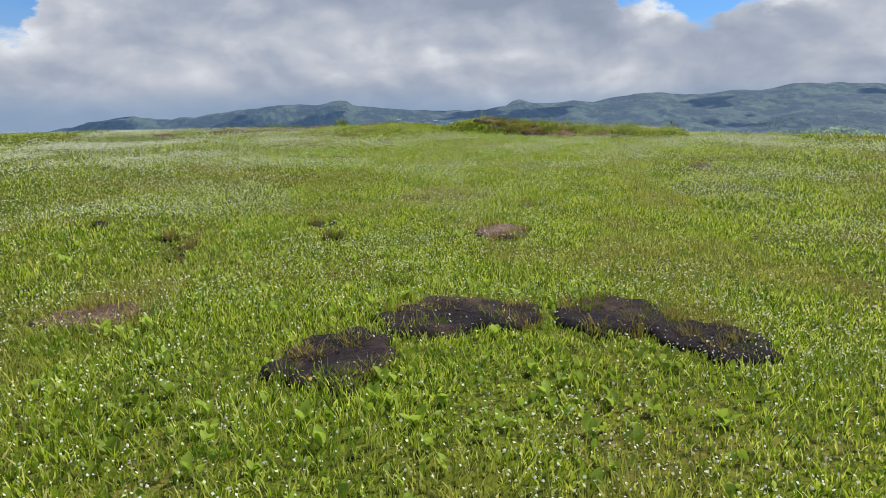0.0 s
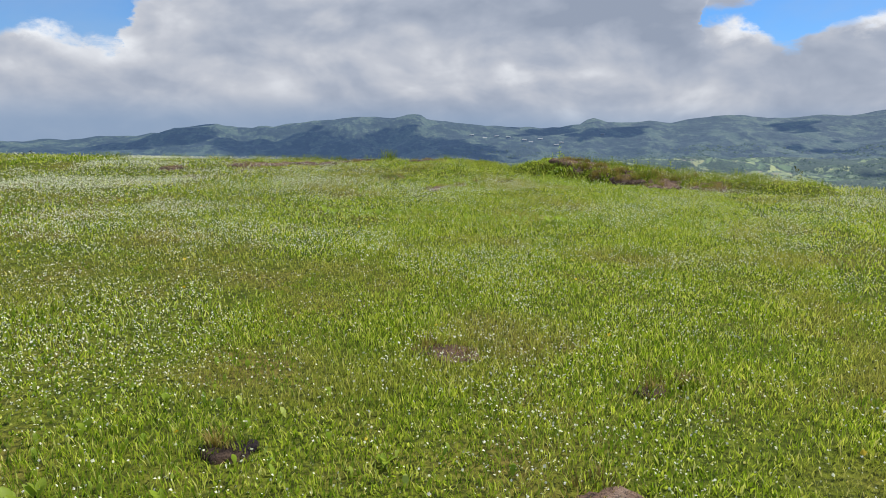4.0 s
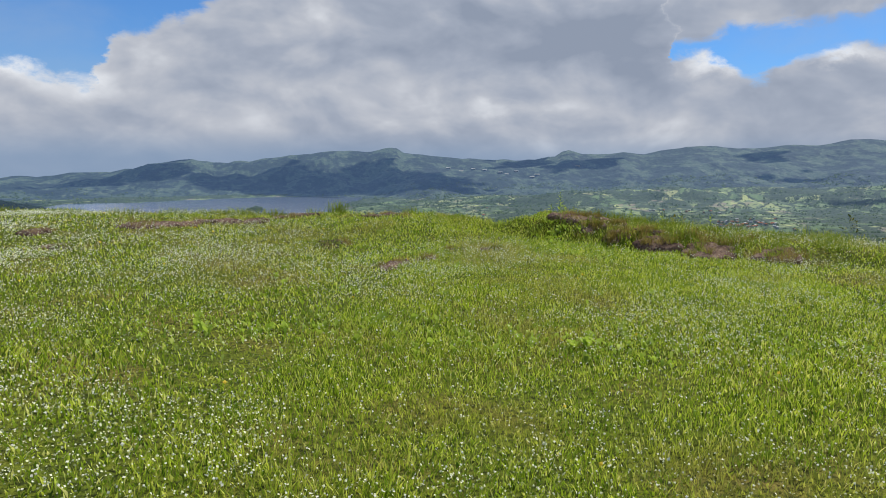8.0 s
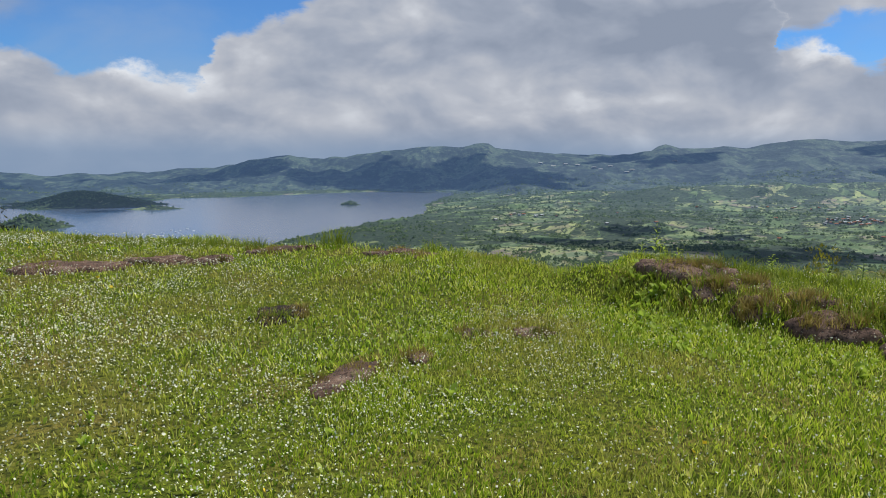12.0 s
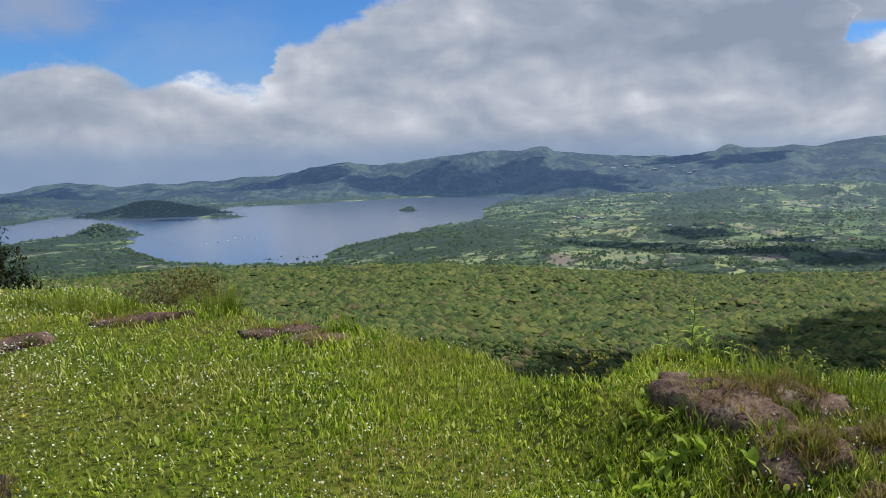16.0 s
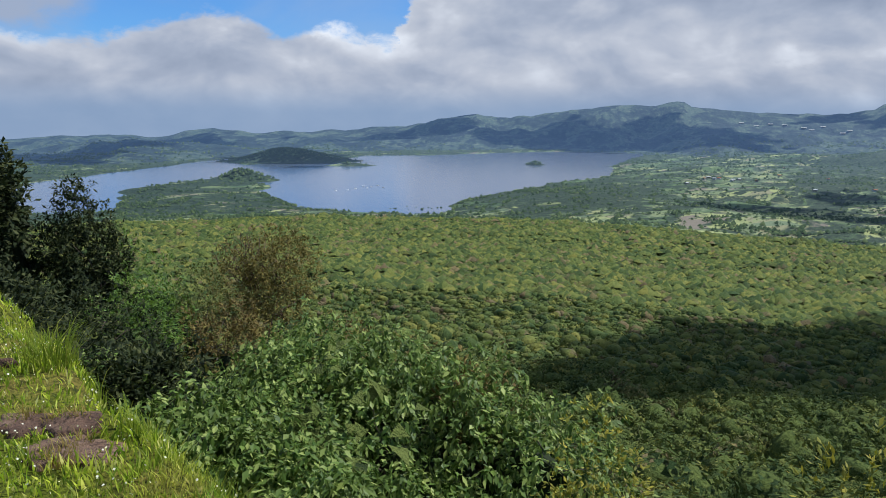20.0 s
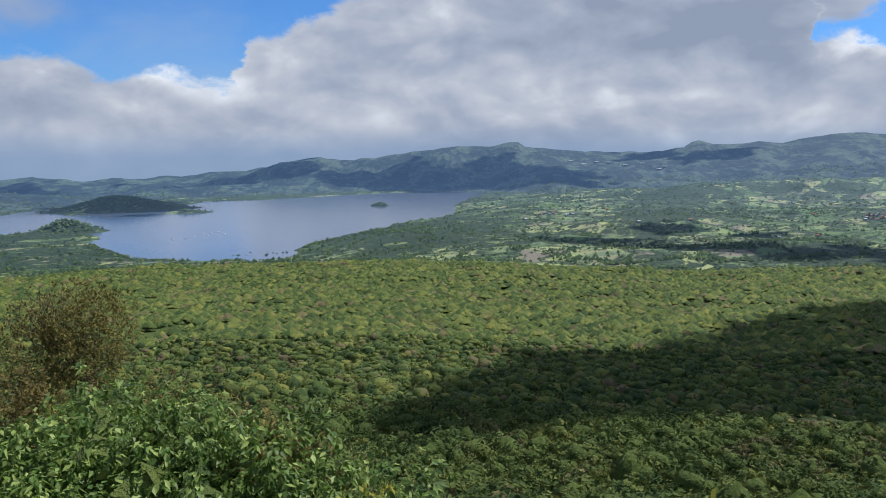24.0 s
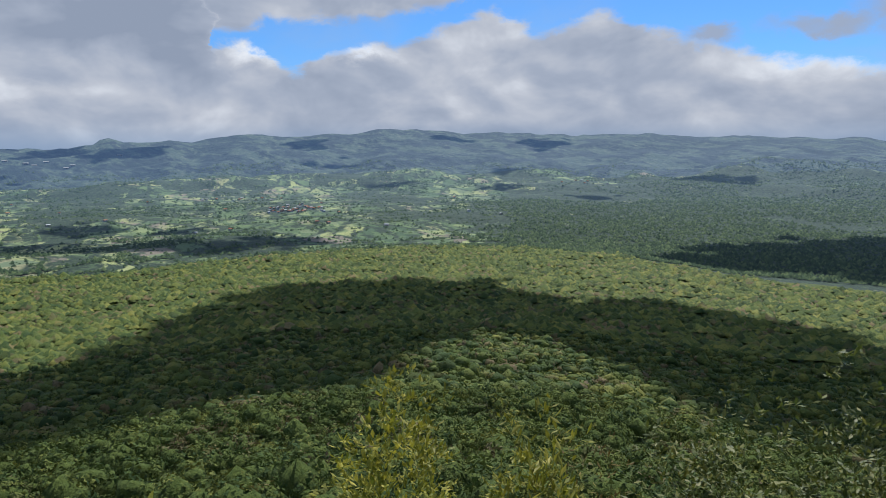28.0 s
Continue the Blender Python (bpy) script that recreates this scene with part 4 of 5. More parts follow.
def bare(x, y):
    """0 over rock, 1 in closed turf."""
    k = np.ones(np.shape(x))
    for rx, ry, w, d, turn, *_ in ROCKS + LEDGE:
        c, s = math.cos(radians(turn)), math.sin(radians(turn))
        u, v = (x - rx) * c + (y - ry) * s, -(x - rx) * s + (y - ry) * c
        q = np.sqrt((u / w) ** 2 + (v / d) ** 2) + 0.2 * wave(x, y, 0.16, 31) + 0.15 * wave(x, y, 0.06, 37)
        k = np.minimum(k, smooth(0.36, 0.84, q))
    return k


def lane(x, y):
    """Metres to the side of the line that runs from the first outcrop to the rim."""
    t = np.clip((y - 0.0) / 21.0, 0, 1)
    return np.abs(x - 4.6 * t ** 1.15)


def blades(name, n, area, rng, height, width, keep, label, tris=2):
    x0, x1, y0, y1 = area
    x, y = rng.uniform(x0, x1, n), rng.uniform(y0, y1, n)
    if x1 <= 3:
        x = x + 4.6 * np.clip(y / 21.0, 0, 1) ** 1.15
    m = keep(x, y) & (rim(x, y) < 0.22) & (rng.uniform(0, 1, n) < bare(x, y) + 0.09)
    x, y = x[m], y[m]
    n = len(x)
    z = ground_z(x, y) - 0.01
    tall = 1 + 0.45 * wave(x, y, 0.8, 32) + 0.25 * wave(x, y, 0.22, 33) + 0.45 * smooth(-0.7, 0.1, rim(x, y))
    h = height * tall * rng.uniform(0.45, 1.35, n)
    w = width * rng.uniform(0.6, 1.4, n)
    a = rng.uniform(0, 6.283, n)
    lean = rng.uniform(0.1, 0.75, n) * h
    la = rng.uniform(0, 6.283, n)
    base = np.stack([x, y, z], -1)
    side = np.stack([np.cos(a), np.sin(a), 0 * a], -1) * w[:, None]
    tip = base + np.stack([np.cos(la) * lean, np.sin(la) * lean, h], -1)
    if tris == 1:
        v = np.stack([base - side, base + side, tip], 1)
        f = np.arange(3 * n).reshape(-1, 3)
    else:
        mid = base + np.stack([np.cos(la) * lean * 0.32, np.sin(la) * lean * 0.32, h * 0.55], -1)
        v = np.stack([base - side * 0.5, mid + side, tip, mid - side * 0.7], 1)
        k = np.arange(n)[:, None] * 4
        f = np.concatenate([k + (0, 1, 3), k + (1, 2, 3)])
    ob = mesh_object(name, v.reshape(-1, 3), f, M_GRASS)
    return tagged(ob, label, "grass", kind="stuff")


rng = np.random.default_rng(21)
blades("meadow_grass", 290000, (-2.7, 2.7, 1.6, 25.5), rng, 0.060, 0.0042, lambda x, y: lane(x, y) < 9, "short yellow-green meadow grass on the plateau")
blades("side_grass", 310000, (-9, 13, 1.0, 30), rng, 0.060, 0.0075, lambda x, y: (lane(x, y) >= 2.7) & (lane(x, y) < 7.5), "short yellow-green grass beside the open meadow")
blades("outer_grass", 260000, (-32, 30, 3, 40), rng, 0.062, 0.018, lambda x, y: (lane(x, y) >= 7.5), "green grass towards the plateau's far edge", 1)

blades("low_herbs", 190000, (-5, 8, 1.6, 25.5), rng, 0.044, 0.0085, lambda x, y: (lane(x, y) < 5.0) & (wave(x, y, 0.7, 35) + 0.4 * wave(x, y, 0.25, 36) > -0.15), "small leafy herbs growing among the meadow grass")


def flowers(name, n, area, rng, mat, size, height, label, patch):
    x0, x1, y0, y1 = area
    x, y = rng.uniform(x0, x1, n), rng.uniform(y0, y1, n)
    dens = 0.25 + 0.75 * smooth(-0.25, 0.75, wave(x, y, 1.3, 41) + 0.5 * wave(x, y, 0.4, 42)) if patch else 1
    m = (rng.uniform(0, 1, n) < dens * (1 - 0.8 * smooth(-2.2, -0.8, rim(x, y)))) & (rim(x, y) < 0.2) & (rng.uniform(0, 1, n) < bare(x, y) - 0.15)
    x, y = x[m], y[m]
    n = len(x)
    z = ground_z(x, y) + height * rng.uniform(0.55, 1.35, n)
    r = size * rng.uniform(0.6, 1.3, n) * (1 + 0.08 * np.maximum(lane(x, y) - 3, 0))
    tilt = rng.normal(0, 0.9, (n, 3))
    tilt[:, 2] = 1
    tilt /= np.linalg.norm(tilt, axis=1)[:, None]
    t1 = np.cross(tilt, (1.0, 0.2, 0))
    t1 /= np.linalg.norm(t1, axis=1)[:, None]
    t2 = np.cross(tilt, t1)
    c = np.stack([x, y, z], -1)
    ph = rng.uniform(0, 6.28, n)
    ring = [c + (t1 * np.cos(ph + k * 1.5708)[:, None] + t2 * np.sin(ph + k * 1.5708)[:, None]) * r[:, None] + tilt * r[:, None] * (0.2 - 0.25 * (k % 2)) for k in range(4)]
    v = np.stack(ring, 1)
    k = np.arange(n)[:, None] * 4
    f = np.concatenate([k + (0, 1, 2), k + (0, 2, 3)])
    ob = mesh_object(name, v.reshape(-1, 3), f, mat)
    return tagged(ob, label, "flowers", kind="stuff")


flowers("white_flowers", 320000, (-7, 11, 1.2, 26.5), rng, M_PETAL, 0.0066, 0.078, "tiny white flowers dotted all over the meadow", True)
flowers("outer_flowers", 44000, (-24, 24, 6, 33), rng, M_PETAL, 0.0092, 0.080, "drifts of tiny white flowers on the far meadow", True)
flowers("flower_drifts", 60000, (-8, 12, 8.5, 23), rng, M_PETAL, 0.0068, 0.082, "pale drifts of tiny white flowers across the meadow", True)
flowers("yellow_flowers", 260, (-5, 8, 1.2, 25), rng, M_YELLOW, 0.014, 0.09, "a few small yellow flowers in the grass", False)

# ---- shrubs, trees and herbs ----
def build_leaf(lo, mid, hi, scale=0.9):
    def b(n, p, g):
        isl = g.outputs["Random Per Island"]
        c = n.ramp(isl, (0.0, lo), (0.55, mid), (1.0, hi))
        k = n.noise(p, scale, 3, 0.55)
        return n.mix(n.step(k, 0.45, 0.68), c, tuple(v * 0.62 for v in mid)), None, 0
    return b


M_LEAF = surface("glossy dark leaves", build_leaf((0.052, 0.105, 0.020), (0.140, 0.220, 0.040), (0.38, 0.45, 0.13)), rough=0.48, spec=0.25, trans=0.35)
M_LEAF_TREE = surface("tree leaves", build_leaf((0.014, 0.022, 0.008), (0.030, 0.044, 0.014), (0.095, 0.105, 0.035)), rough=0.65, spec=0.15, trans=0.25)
M_LEAF_YELLOW = surface("yellow-green leaves", build_leaf((0.15, 0.175, 0.02), (0.28, 0.27, 0.03), (0.45, 0.39, 0.05)), rough=0.55, spec=0.3, trans=0.35)
M_LEAF_OLIVE = surface("olive leaves", build_leaf((0.06, 0.085, 0.018), (0.115, 0.135, 0.026), (0.20, 0.19, 0.045)), rough=0.55, spec=0.3, trans=0.3)
M_LEAF_BROWN = surface("withering leaves", build_leaf((0.11, 0.085, 0.025), (0.18, 0.13, 0.04), (0.22, 0.20, 0.05)), rough=0.7, spec=0.2, trans=0.25)
M_LEAF_FRESH = surface("fresh green leaves", build_leaf((0.06, 0.13, 0.016), (0.11, 0.20, 0.022), (0.18, 0.26, 0.04)), rough=0.5, spec=0.35, trans=0.35)
M_LEAF_RUSSET = surface("russet leaves", build_leaf((0.090, 0.090, 0.020), (0.185, 0.155, 0.040), (0.29, 0.23, 0.065)), rough=0.65, spec=0.2, trans=0.3)
M_BARK = plain("grey-brown bark", (0.11, 0.085, 0.065), 0.9, 0.4, 9)
M_TWIG = plain("reddish twigs", (0.13, 0.075, 0.06), 0.9, 0.4, 9)
# near-black colour that stands in for the shade inside crowns
M_SHADE = plain("painted crown shade", (0.018, 0.028, 0.009), 0.95, 0.4, 3)


def tube(points, radii, sides=6):
    """A tapered tube along points, as triangles."""
    pts = np.asarray(points, float)
    vs, fs = [], []
    for i, (p, r) in enumerate(zip(pts, radii)):
        d = pts[min(i + 1, len(pts) - 1)] - pts[max(i - 1, 0)]
        d /= np.linalg.norm(d) + 1e-9
        a = np.cross(d, (0.31, 0.9, 0.3))
        a /= np.linalg.norm(a) + 1e-9
        b = np.cross(d, a)
        t = 2 * np.pi * np.arange(sides) / sides
        vs.append(p + r * (np.cos(t)[:, None] * a + np.sin(t)[:, None] * b))
    for i in range(len(pts) - 1):
        for j in range(sides):
            a, b = i * sides + j, i * sides + (j + 1) % sides
            fs += [(a, b, b + sides), (a, b + sides, a + sides)]
    return np.concatenate(vs), np.array(fs)


def wander(p, q, rng, n=6, sway=0.12):
    p, q = np.asarray(p, float), np.asarray(q, float)
    t = np.linspace(0, 1, n)[:, None]
    off = rng.normal(0, sway * np.linalg.norm(q - p), (n, 3)) * np.sin(np.pi * t)
    return p + (q - p) * t + off


def sub_mesh(name, vf, mat, parent, label="", shade=False):
    ob = mesh_object(name, vf[0], vf[1], mat, smooth_shade=shade)
    ob.parent = parent
    return tagged(ob, label)


def leaf_mass(radii, clusters, per, length, width, droop, rng, low=-0.5, spread=0.15):
    """Tufts of folded leaves over an uneven crown about the origin."""
    u = rng.normal(size=(clusters * 3, 3))
    u /= np.linalg.norm(u, axis=1)[:, None]
    u = u[u[:, 2] > low][:clusters]
    k = rng.normal(size=(6, 3)) * 3.2
    lump = 1 + 0.20 * np.sin(u @ k.T + rng.uniform(0, 6.28, 6)).sum(1) / 2.0
    c = u * lump[:, None] * rng.uniform(0.62, 1.04, (len(u), 1)) ** 0.6 * radii
    i = np.repeat(np.arange(len(c)), per)
    n = len(i)
    d = u[i] * 0.8 + rng.normal(0, 0.65, (n, 3))
    d[:, 2] += 0.15 - droop * rng.uniform(0.3, 1.2, n)
    d /= np.linalg.norm(d, axis=1)[:, None]
    ln = (length * rng.uniform(0.6, 1.25, n))[:, None]
    s = np.cross(d, (0.1, 0.05, 1.0)) + rng.normal(0, 0.3, (n, 3))
    s /= np.linalg.norm(s, axis=1)[:, None]
    up = np.cross(s, d)
    p = c[i] + rng.normal(0, spread * length * 2, (n, 3))
    w = width * ln / length
    v = np.stack([p, p + d * ln * 0.5 + s * w - up * w * 0.35, p + d * ln - (0, 0, 1) * ln * 0.25 * droop, p + d * ln * 0.5 - s * w - up * w * 0.35], 1)
    k4 = np.arange(n)[:, None] * 4
    return v.reshape(-1, 3), np.concatenate([k4 + (0, 1, 2), k4 + (0, 2, 3)])


def make_plant(kind, x, y, top, radii, mat, clusters, per, length, width, droop, seed, label, bark=M_BARK, stems=4, core=0.62, girth=0.035, low=-0.5, category="shrub", lobes=7, girdle=(0.44, 0.66)):
    """A shrub or tree: tapered stems from the ground, forked limbs and a crown of leaf tufts whose top reaches the given height."""
    rng = np.random.default_rng(seed)
    z0 = float(ground_z(x, y)) - 0.08
    rx, ry, rz = radii
    rz = max(rz, (0.46 if category != "tree" else 0.4) * (top - z0))
    radii = (rx, ry, rz)
    cz = top - rz - z0
    thing = new(kind, None)
    thing.location = (x, y, z0)
    names = ("trunk", "limb") if category == "tree" else ("stem", "branch")
    for s in range(stems):
        a = 6.28 * s / stems + rng.uniform(-0.4, 0.4)
        foot = (0.12 * rx * math.cos(a), 0.12 * rx * math.sin(a), 0) if stems > 1 else (0, 0, 0)
        head = np.array((0.42 * rx * math.cos(a), 0.42 * ry * math.sin(a), max(cz, 0.4))) if stems > 1 else np.array((0, 0, cz))
        sub_mesh(names[0], tube(wander(foot, head, rng), np.linspace(girth, girth * 0.5, 6)), bark, thing, shade=True)
        for b in range(3):
            e = rng.normal(size=3)
            e[2] = abs(e[2]) * 0.8
            e = e / np.linalg.norm(e) * (rx, ry, rz) * 0.86
            sub_mesh(names[1], tube(wander(head, e + (0, 0, cz), rng), np.linspace(girth * 0.5, girth * 0.12, 6), 5), bark, thing, shade=True)
    bits = []
    for k in range(lobes):
        u = rng.normal(size=3)
        u[2] = abs(u[2]) * 0.75 - 0.2
        u /= np.linalg.norm(u)
        f = rng.uniform(*girdle)
        v, t = leaf_mass(np.array(radii) * f, clusters // lobes, per, length, width, droop, rng, low)
        bits.append((v + u * radii * (1.02 - f), t))
    lv, lf = merged(bits)
    lv[:, 2] += rz - np.percentile(lv[:, 2], 96)
    sub_mesh("crown", (lv + (0, 0, cz), lf), mat, thing)
    # a dark blob paints the crown's inner shade behind the leaf tufts
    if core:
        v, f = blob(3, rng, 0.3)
        sub_mesh("shade_core", (v * radii * core * 0.86 + (0, 0, cz - 0.22 * rz), f), M_SHADE, thing, "dark crown core, shade painted in")
    return tagged(thing, label, category)


def spot(az, d):
    px, py = at_polar(az, d)
    return float(px), float(py)


BIG = ((-3.3, 35.03, -1.63, (2.92, 2.73, 2.54)), (-2.72, 33.27, -1.87, (1.75, 1.75, 1.75)), (-0.38, 33.86, -1.67, (2.63, 2.34, 2.24)), (2.16, 33.47, -2.06, (2.24, 2.05, 1.75)), (-1.55, 31.52, -2.25, (2.15, 1.95, 1.75)), (0.79, 31.13, -2.94, (1.85, 1.75, 1.56)), (-2.62, 31.52, -1.87, (1.46, 1.46, 1.56)), (0.21, 28.98, -1.77, (1.46, 1.36, 1.36)), (2.16, 28.4, -2.45, (1.46, 1.36, 1.36)), (-3.11, 30.15, -1.38, (1.66, 1.46, 1.46)), (-1.26, 29.67, -1.67, (1.46, 1.36, 1.36)), (-6.42, 31.71, -1.57, (1.75, 1.56, 1.56)))
for k, (x, y, top, rad) in enumerate(BIG):
    make_plant("shrub", x, y, top, rad, M_LEAF, int(480 * rad[0] * rad[1] / 3) + 60, 8, 0.16, 0.043, 1.25, 300 + k, "tall leafy dark green shrub with drooping lance-shaped leaves", girth=0.06, lobes=13, core=0.8, girdle=(0.42, 0.62))
make_plant("shrub", 4.1, 26.7, 0.26, (0.9, 0.8, 0.7), M_LEAF_YELLOW, 900, 7, 0.06, 0.017, 0.2, 310, "small-leaved yellow-green shrub on the slope")
make_plant("shrub", 8.3, 26.7, 0.66, (1.05, 0.95, 1.0), M_LEAF_YELLOW, 1800, 8, 0.08, 0.017, 0.1, 311, "yellow-green shrub with narrow leaves", core=0.6, lobes=5, girdle=(0.6, 0.82))
make_plant("shrub", 9.1, 26.1, 0.52, (0.65, 0.6, 0.7), M_LEAF_YELLOW, 560, 8, 0.11, 0.017, 0.1, 312, "yellow-green shrub with narrow leaves", core=0.6, lobes=5, girdle=(0.6, 0.82))
make_plant("shrub", 10.8, 25.5, 0.4, (0.95, 0.9, 0.9), M_LEAF_OLIVE, 1100, 8, 0.085, 0.017, 0.5, 313, "olive-green shrub with drooping narrow leaves", core=0.7, lobes=5, girdle=(0.6, 0.82))
make_plant("shrub", 11.4, 24.5, 0.56, (1.1, 1.0, 1.1), M_LEAF_OLIVE, 1300, 8, 0.085, 0.017, 0.5, 314, "olive-green shrub with drooping narrow leaves", core=0.7, lobes=5, girdle=(0.6, 0.82))
make_plant("shrub", 10.8, 27.3, -0.25, (0.95, 0.9, 0.8), M_LEAF_BROWN, 240, 4, 0.08, 0.014, 0.1, 315, "nearly leafless reddish-brown shrub", M_TWIG, 9, 0, 0.018)
make_plant("shrub", 6.0, 26.5, 0.55, (0.5, 0.5, 0.5), M_LEAF_YELLOW, 240, 7, 0.09, 0.016, 0.1, 317, "yellow-green shrub with narrow leaves", core=0.6, lobes=5, girdle=(0.6, 0.82))
make_plant("shrub", 7.0, 27.6, -0.85, (1.2, 1.0, 0.8), M_LEAF_OLIVE, 700, 7, 0.07, 0.016, 0.2, 316, "small-leaved yellow-green shrub on the slope")

TREE = ((-57, 38, 2.9, (6.3, 5.8, 5.6)), (-63.5, 37, 3.0, (5.0, 5.0, 5.2)), (-50.8, 36.5, 1.5, (2.3, 2.3, 3.6)))
for k, (az, d, top, rad) in enumerate(TREE):
    x, y = spot(az, d)
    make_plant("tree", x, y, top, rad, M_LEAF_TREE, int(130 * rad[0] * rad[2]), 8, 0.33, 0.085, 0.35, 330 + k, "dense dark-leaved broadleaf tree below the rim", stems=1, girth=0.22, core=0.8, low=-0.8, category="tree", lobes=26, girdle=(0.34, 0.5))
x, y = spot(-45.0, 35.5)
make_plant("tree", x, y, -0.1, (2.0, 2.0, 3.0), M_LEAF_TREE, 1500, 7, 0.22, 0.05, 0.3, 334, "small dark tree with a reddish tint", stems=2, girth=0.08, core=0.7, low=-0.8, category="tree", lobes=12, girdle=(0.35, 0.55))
for k, (az, d, top, rad, mat, lab) in enumerate((
        (-41, 35, -2.8, (2.4, 2.2, 1.9), M_LEAF_FRESH, "fresh green leafy bush on the slope"), (-37.5, 35, -3.6, (2.2, 2.0, 1.6), M_LEAF_OLIVE, "yellow-green bush on the slope"),
        (-43, 28, -2.6, (2.0, 1.9, 1.8), M_LEAF_FRESH, "fresh green leafy bush on the slope"), (-36.0, 29, -4.0, (1.9, 1.8, 1.5), M_LEAF_BROWN, "withered brownish bush on the slope"),
        # the near-black leaf colour paints the tree's shade onto these four bushes
        (-47, 24, -1.9, (2.8, 2.5, 2.2), M_LEAF_TREE, "bush with the tree's shade painted into its dark leaves"), (-53, 20, -0.5, (2.8, 2.5, 2.2), M_LEAF_TREE, "bush with the tree's shade painted into its dark leaves"),
        (-60, 16, 0.4, (2.4, 2.1, 1.9), M_LEAF_TREE, "bush with the tree's shade painted into its dark leaves"), (-46, 15, -1.2, (1.8, 1.6, 1.5), M_LEAF_TREE, "bush with the tree's shade painted into its dark leaves"),
        (-26.5, 34, -6.2, (2.0, 1.9, 1.5), M_LEAF_BROWN, "withered brownish bush on the slope"), (-22, 27, -5.6, (2.0, 1.9, 1.5), M_LEAF_BROWN, "withered brownish bush on the slope"),
        (-17, 14, -2.2, (1.3, 1.2, 1.0), M_LEAF_BROWN, "withered brownish bush on the slope"),
        (-15, 24, -6.4, (2.3, 2.1, 1.6), M_LEAF_OLIVE, "yellow-green bush on the slope"))):
    x, y = spot(az, d)
    make_plant("bush", x, y, top, rad, mat, 850 if mat is M_LEAF_TREE else 560, 7, 0.17, 0.042, 0.3, 340 + k, lab, stems=3, girth=0.06, category="bush", lobes=9, core=0.62 if mat is M_LEAF_TREE else 0.72)


def make_twiggy(x, y, top, radius, seed):
    """A thin-leaved brownish small tree whose bare twigs stand above its crown."""
    thing = make_plant("tree", x, y, top - 0.9, (radius * 1.12, radius * 1.12, radius * 0.85), M_LEAF_RUSSET, 2700, 6, 0.19, 0.046, 0.15, seed, "brownish thin-leaved small tree with bare upper twigs", M_TWIG, 3, 0, 0.09, low=-0.7, category="tree")
    rng = np.random.default_rng(seed + 1)
    z0 = thing.location.z
    for _ in range(34):
        a, e = rng.uniform(0, 6.28), rng.uniform(0.35, 1.5)
        p = np.array((0.25 * radius * math.cos(a), 0.25 * radius * math.sin(a), top - 0.9 - radius * 0.9 - z0))
        q = np.array((radius * 1.02 * math.cos(a) * math.cos(e) - 0.35, radius * 1.02 * math.sin(a) * math.cos(e), top - z0 - 1.9 + 1.9 * math.sin(e) + rng.uniform(-0.5, 0.1)))
        sub_mesh("twig", tube(wander(p, q, rng, 7, 0.09), np.linspace(0.035, 0.008, 7), 4), M_TWIG, thing)
    return thing


x, y = spot(-32.3, 43)
make_twiggy(x, y, -2.7, 3.1, 360)


# ---- broad-leaved plants, herbs and tall tufts of the meadow and rim ----
M_BROAD = surface("broad bright leaves", build_leaf((0.24, 0.36, 0.030), (0.40, 0.52, 0.055), (0.60, 0.66, 0.16)), rough=0.55, spec=0.25, trans=0.5)


def leaf_blade(length, width, rng_seed=0, curl=0.25):
    """One broad leaf along +y, creased along its midrib."""
    n = 5
    v, f = [], []
    for i in range(n + 1):
        t = i / n
        w = width * math.sin(math.pi * (0.04 + 0.93 * t) ** 1.35) * 0.5
        z = curl * length * t * t * -1 + 0.02 * length
        v += [(-w, t * length, z + w * 0.35), (0, t * length, z), (w, t * length, z + w * 0.35)]
    for i in range(n):
        a = 3 * i
        f += [(a, a + 1, a + 4), (a, a + 4, a + 3), (a + 1, a + 2, a + 5), (a + 1, a + 5, a + 4)]
    ob = mesh_object("leaf", np.array(v), np.array(f), M_BROAD, smooth_shade=True)
    return ob


BROAD = leaf_blade(0.085, 0.046)
BROAD_ME = BROAD.data
bpy.data.objects.remove(BROAD)
HERB = leaf_blade(0.075, 0.026, curl=0.35)
HERB_ME = HERB.data
bpy.data.objects.remove(HERB)


def broad_plant(x, y, scale, rng):
    thing = new("broadleaf_plant", None)
    thing.location = (x, y, float(ground_z(x, y)) - 0.005)
    for k in range(int(rng.integers(3, 6))):
        ob = new("leaf", BROAD_ME)
        ob.parent = thing
        s = scale * rng.uniform(0.7, 1.2)
        ob.matrix_basis = pose(rng.normal(0, 0.012), rng.normal(0, 0.012), 0.012, rng.uniform(52, 86), 0, rng.uniform(0, 360)) @ Matrix.Diagonal((s, s, s, 1))
    return tagged(thing, "low plant with broad upright bright green leaves", "plant", group="broad-leaved plants in the grass")


BEDS = ((0.0, 3.0, 1.5, 0.5, 42), (1.3, 3.5, 0.8, 0.5, 22), (-1.0, 3.4, 0.8, 0.5, 18), (-1.6, 4.2, 0.9, 0.6, 14), (1.2, 5.0, 1.2, 0.3, 22), (-1.8, 7.0, 1.0, 1.2, 14), (-0.6, 7.6, 1.6, 1.2, 14), (0.3, 15.4, 1.3, 0.3, 44), (2.4, 14.8, 1.1, 0.3, 40), (3.9, 14.5, 0.8, 0.3, 22), (3.78, 20.9, 0.22, 0.5, 34), (4.1, 20.1, 0.4, 0.5, 34), (5.2, 19.2, 0.9, 0.35, 22), (1.6, 19.6, 0.8, 0.6, 8), (0.0, 17.0, 2.5, 1.5, 14))


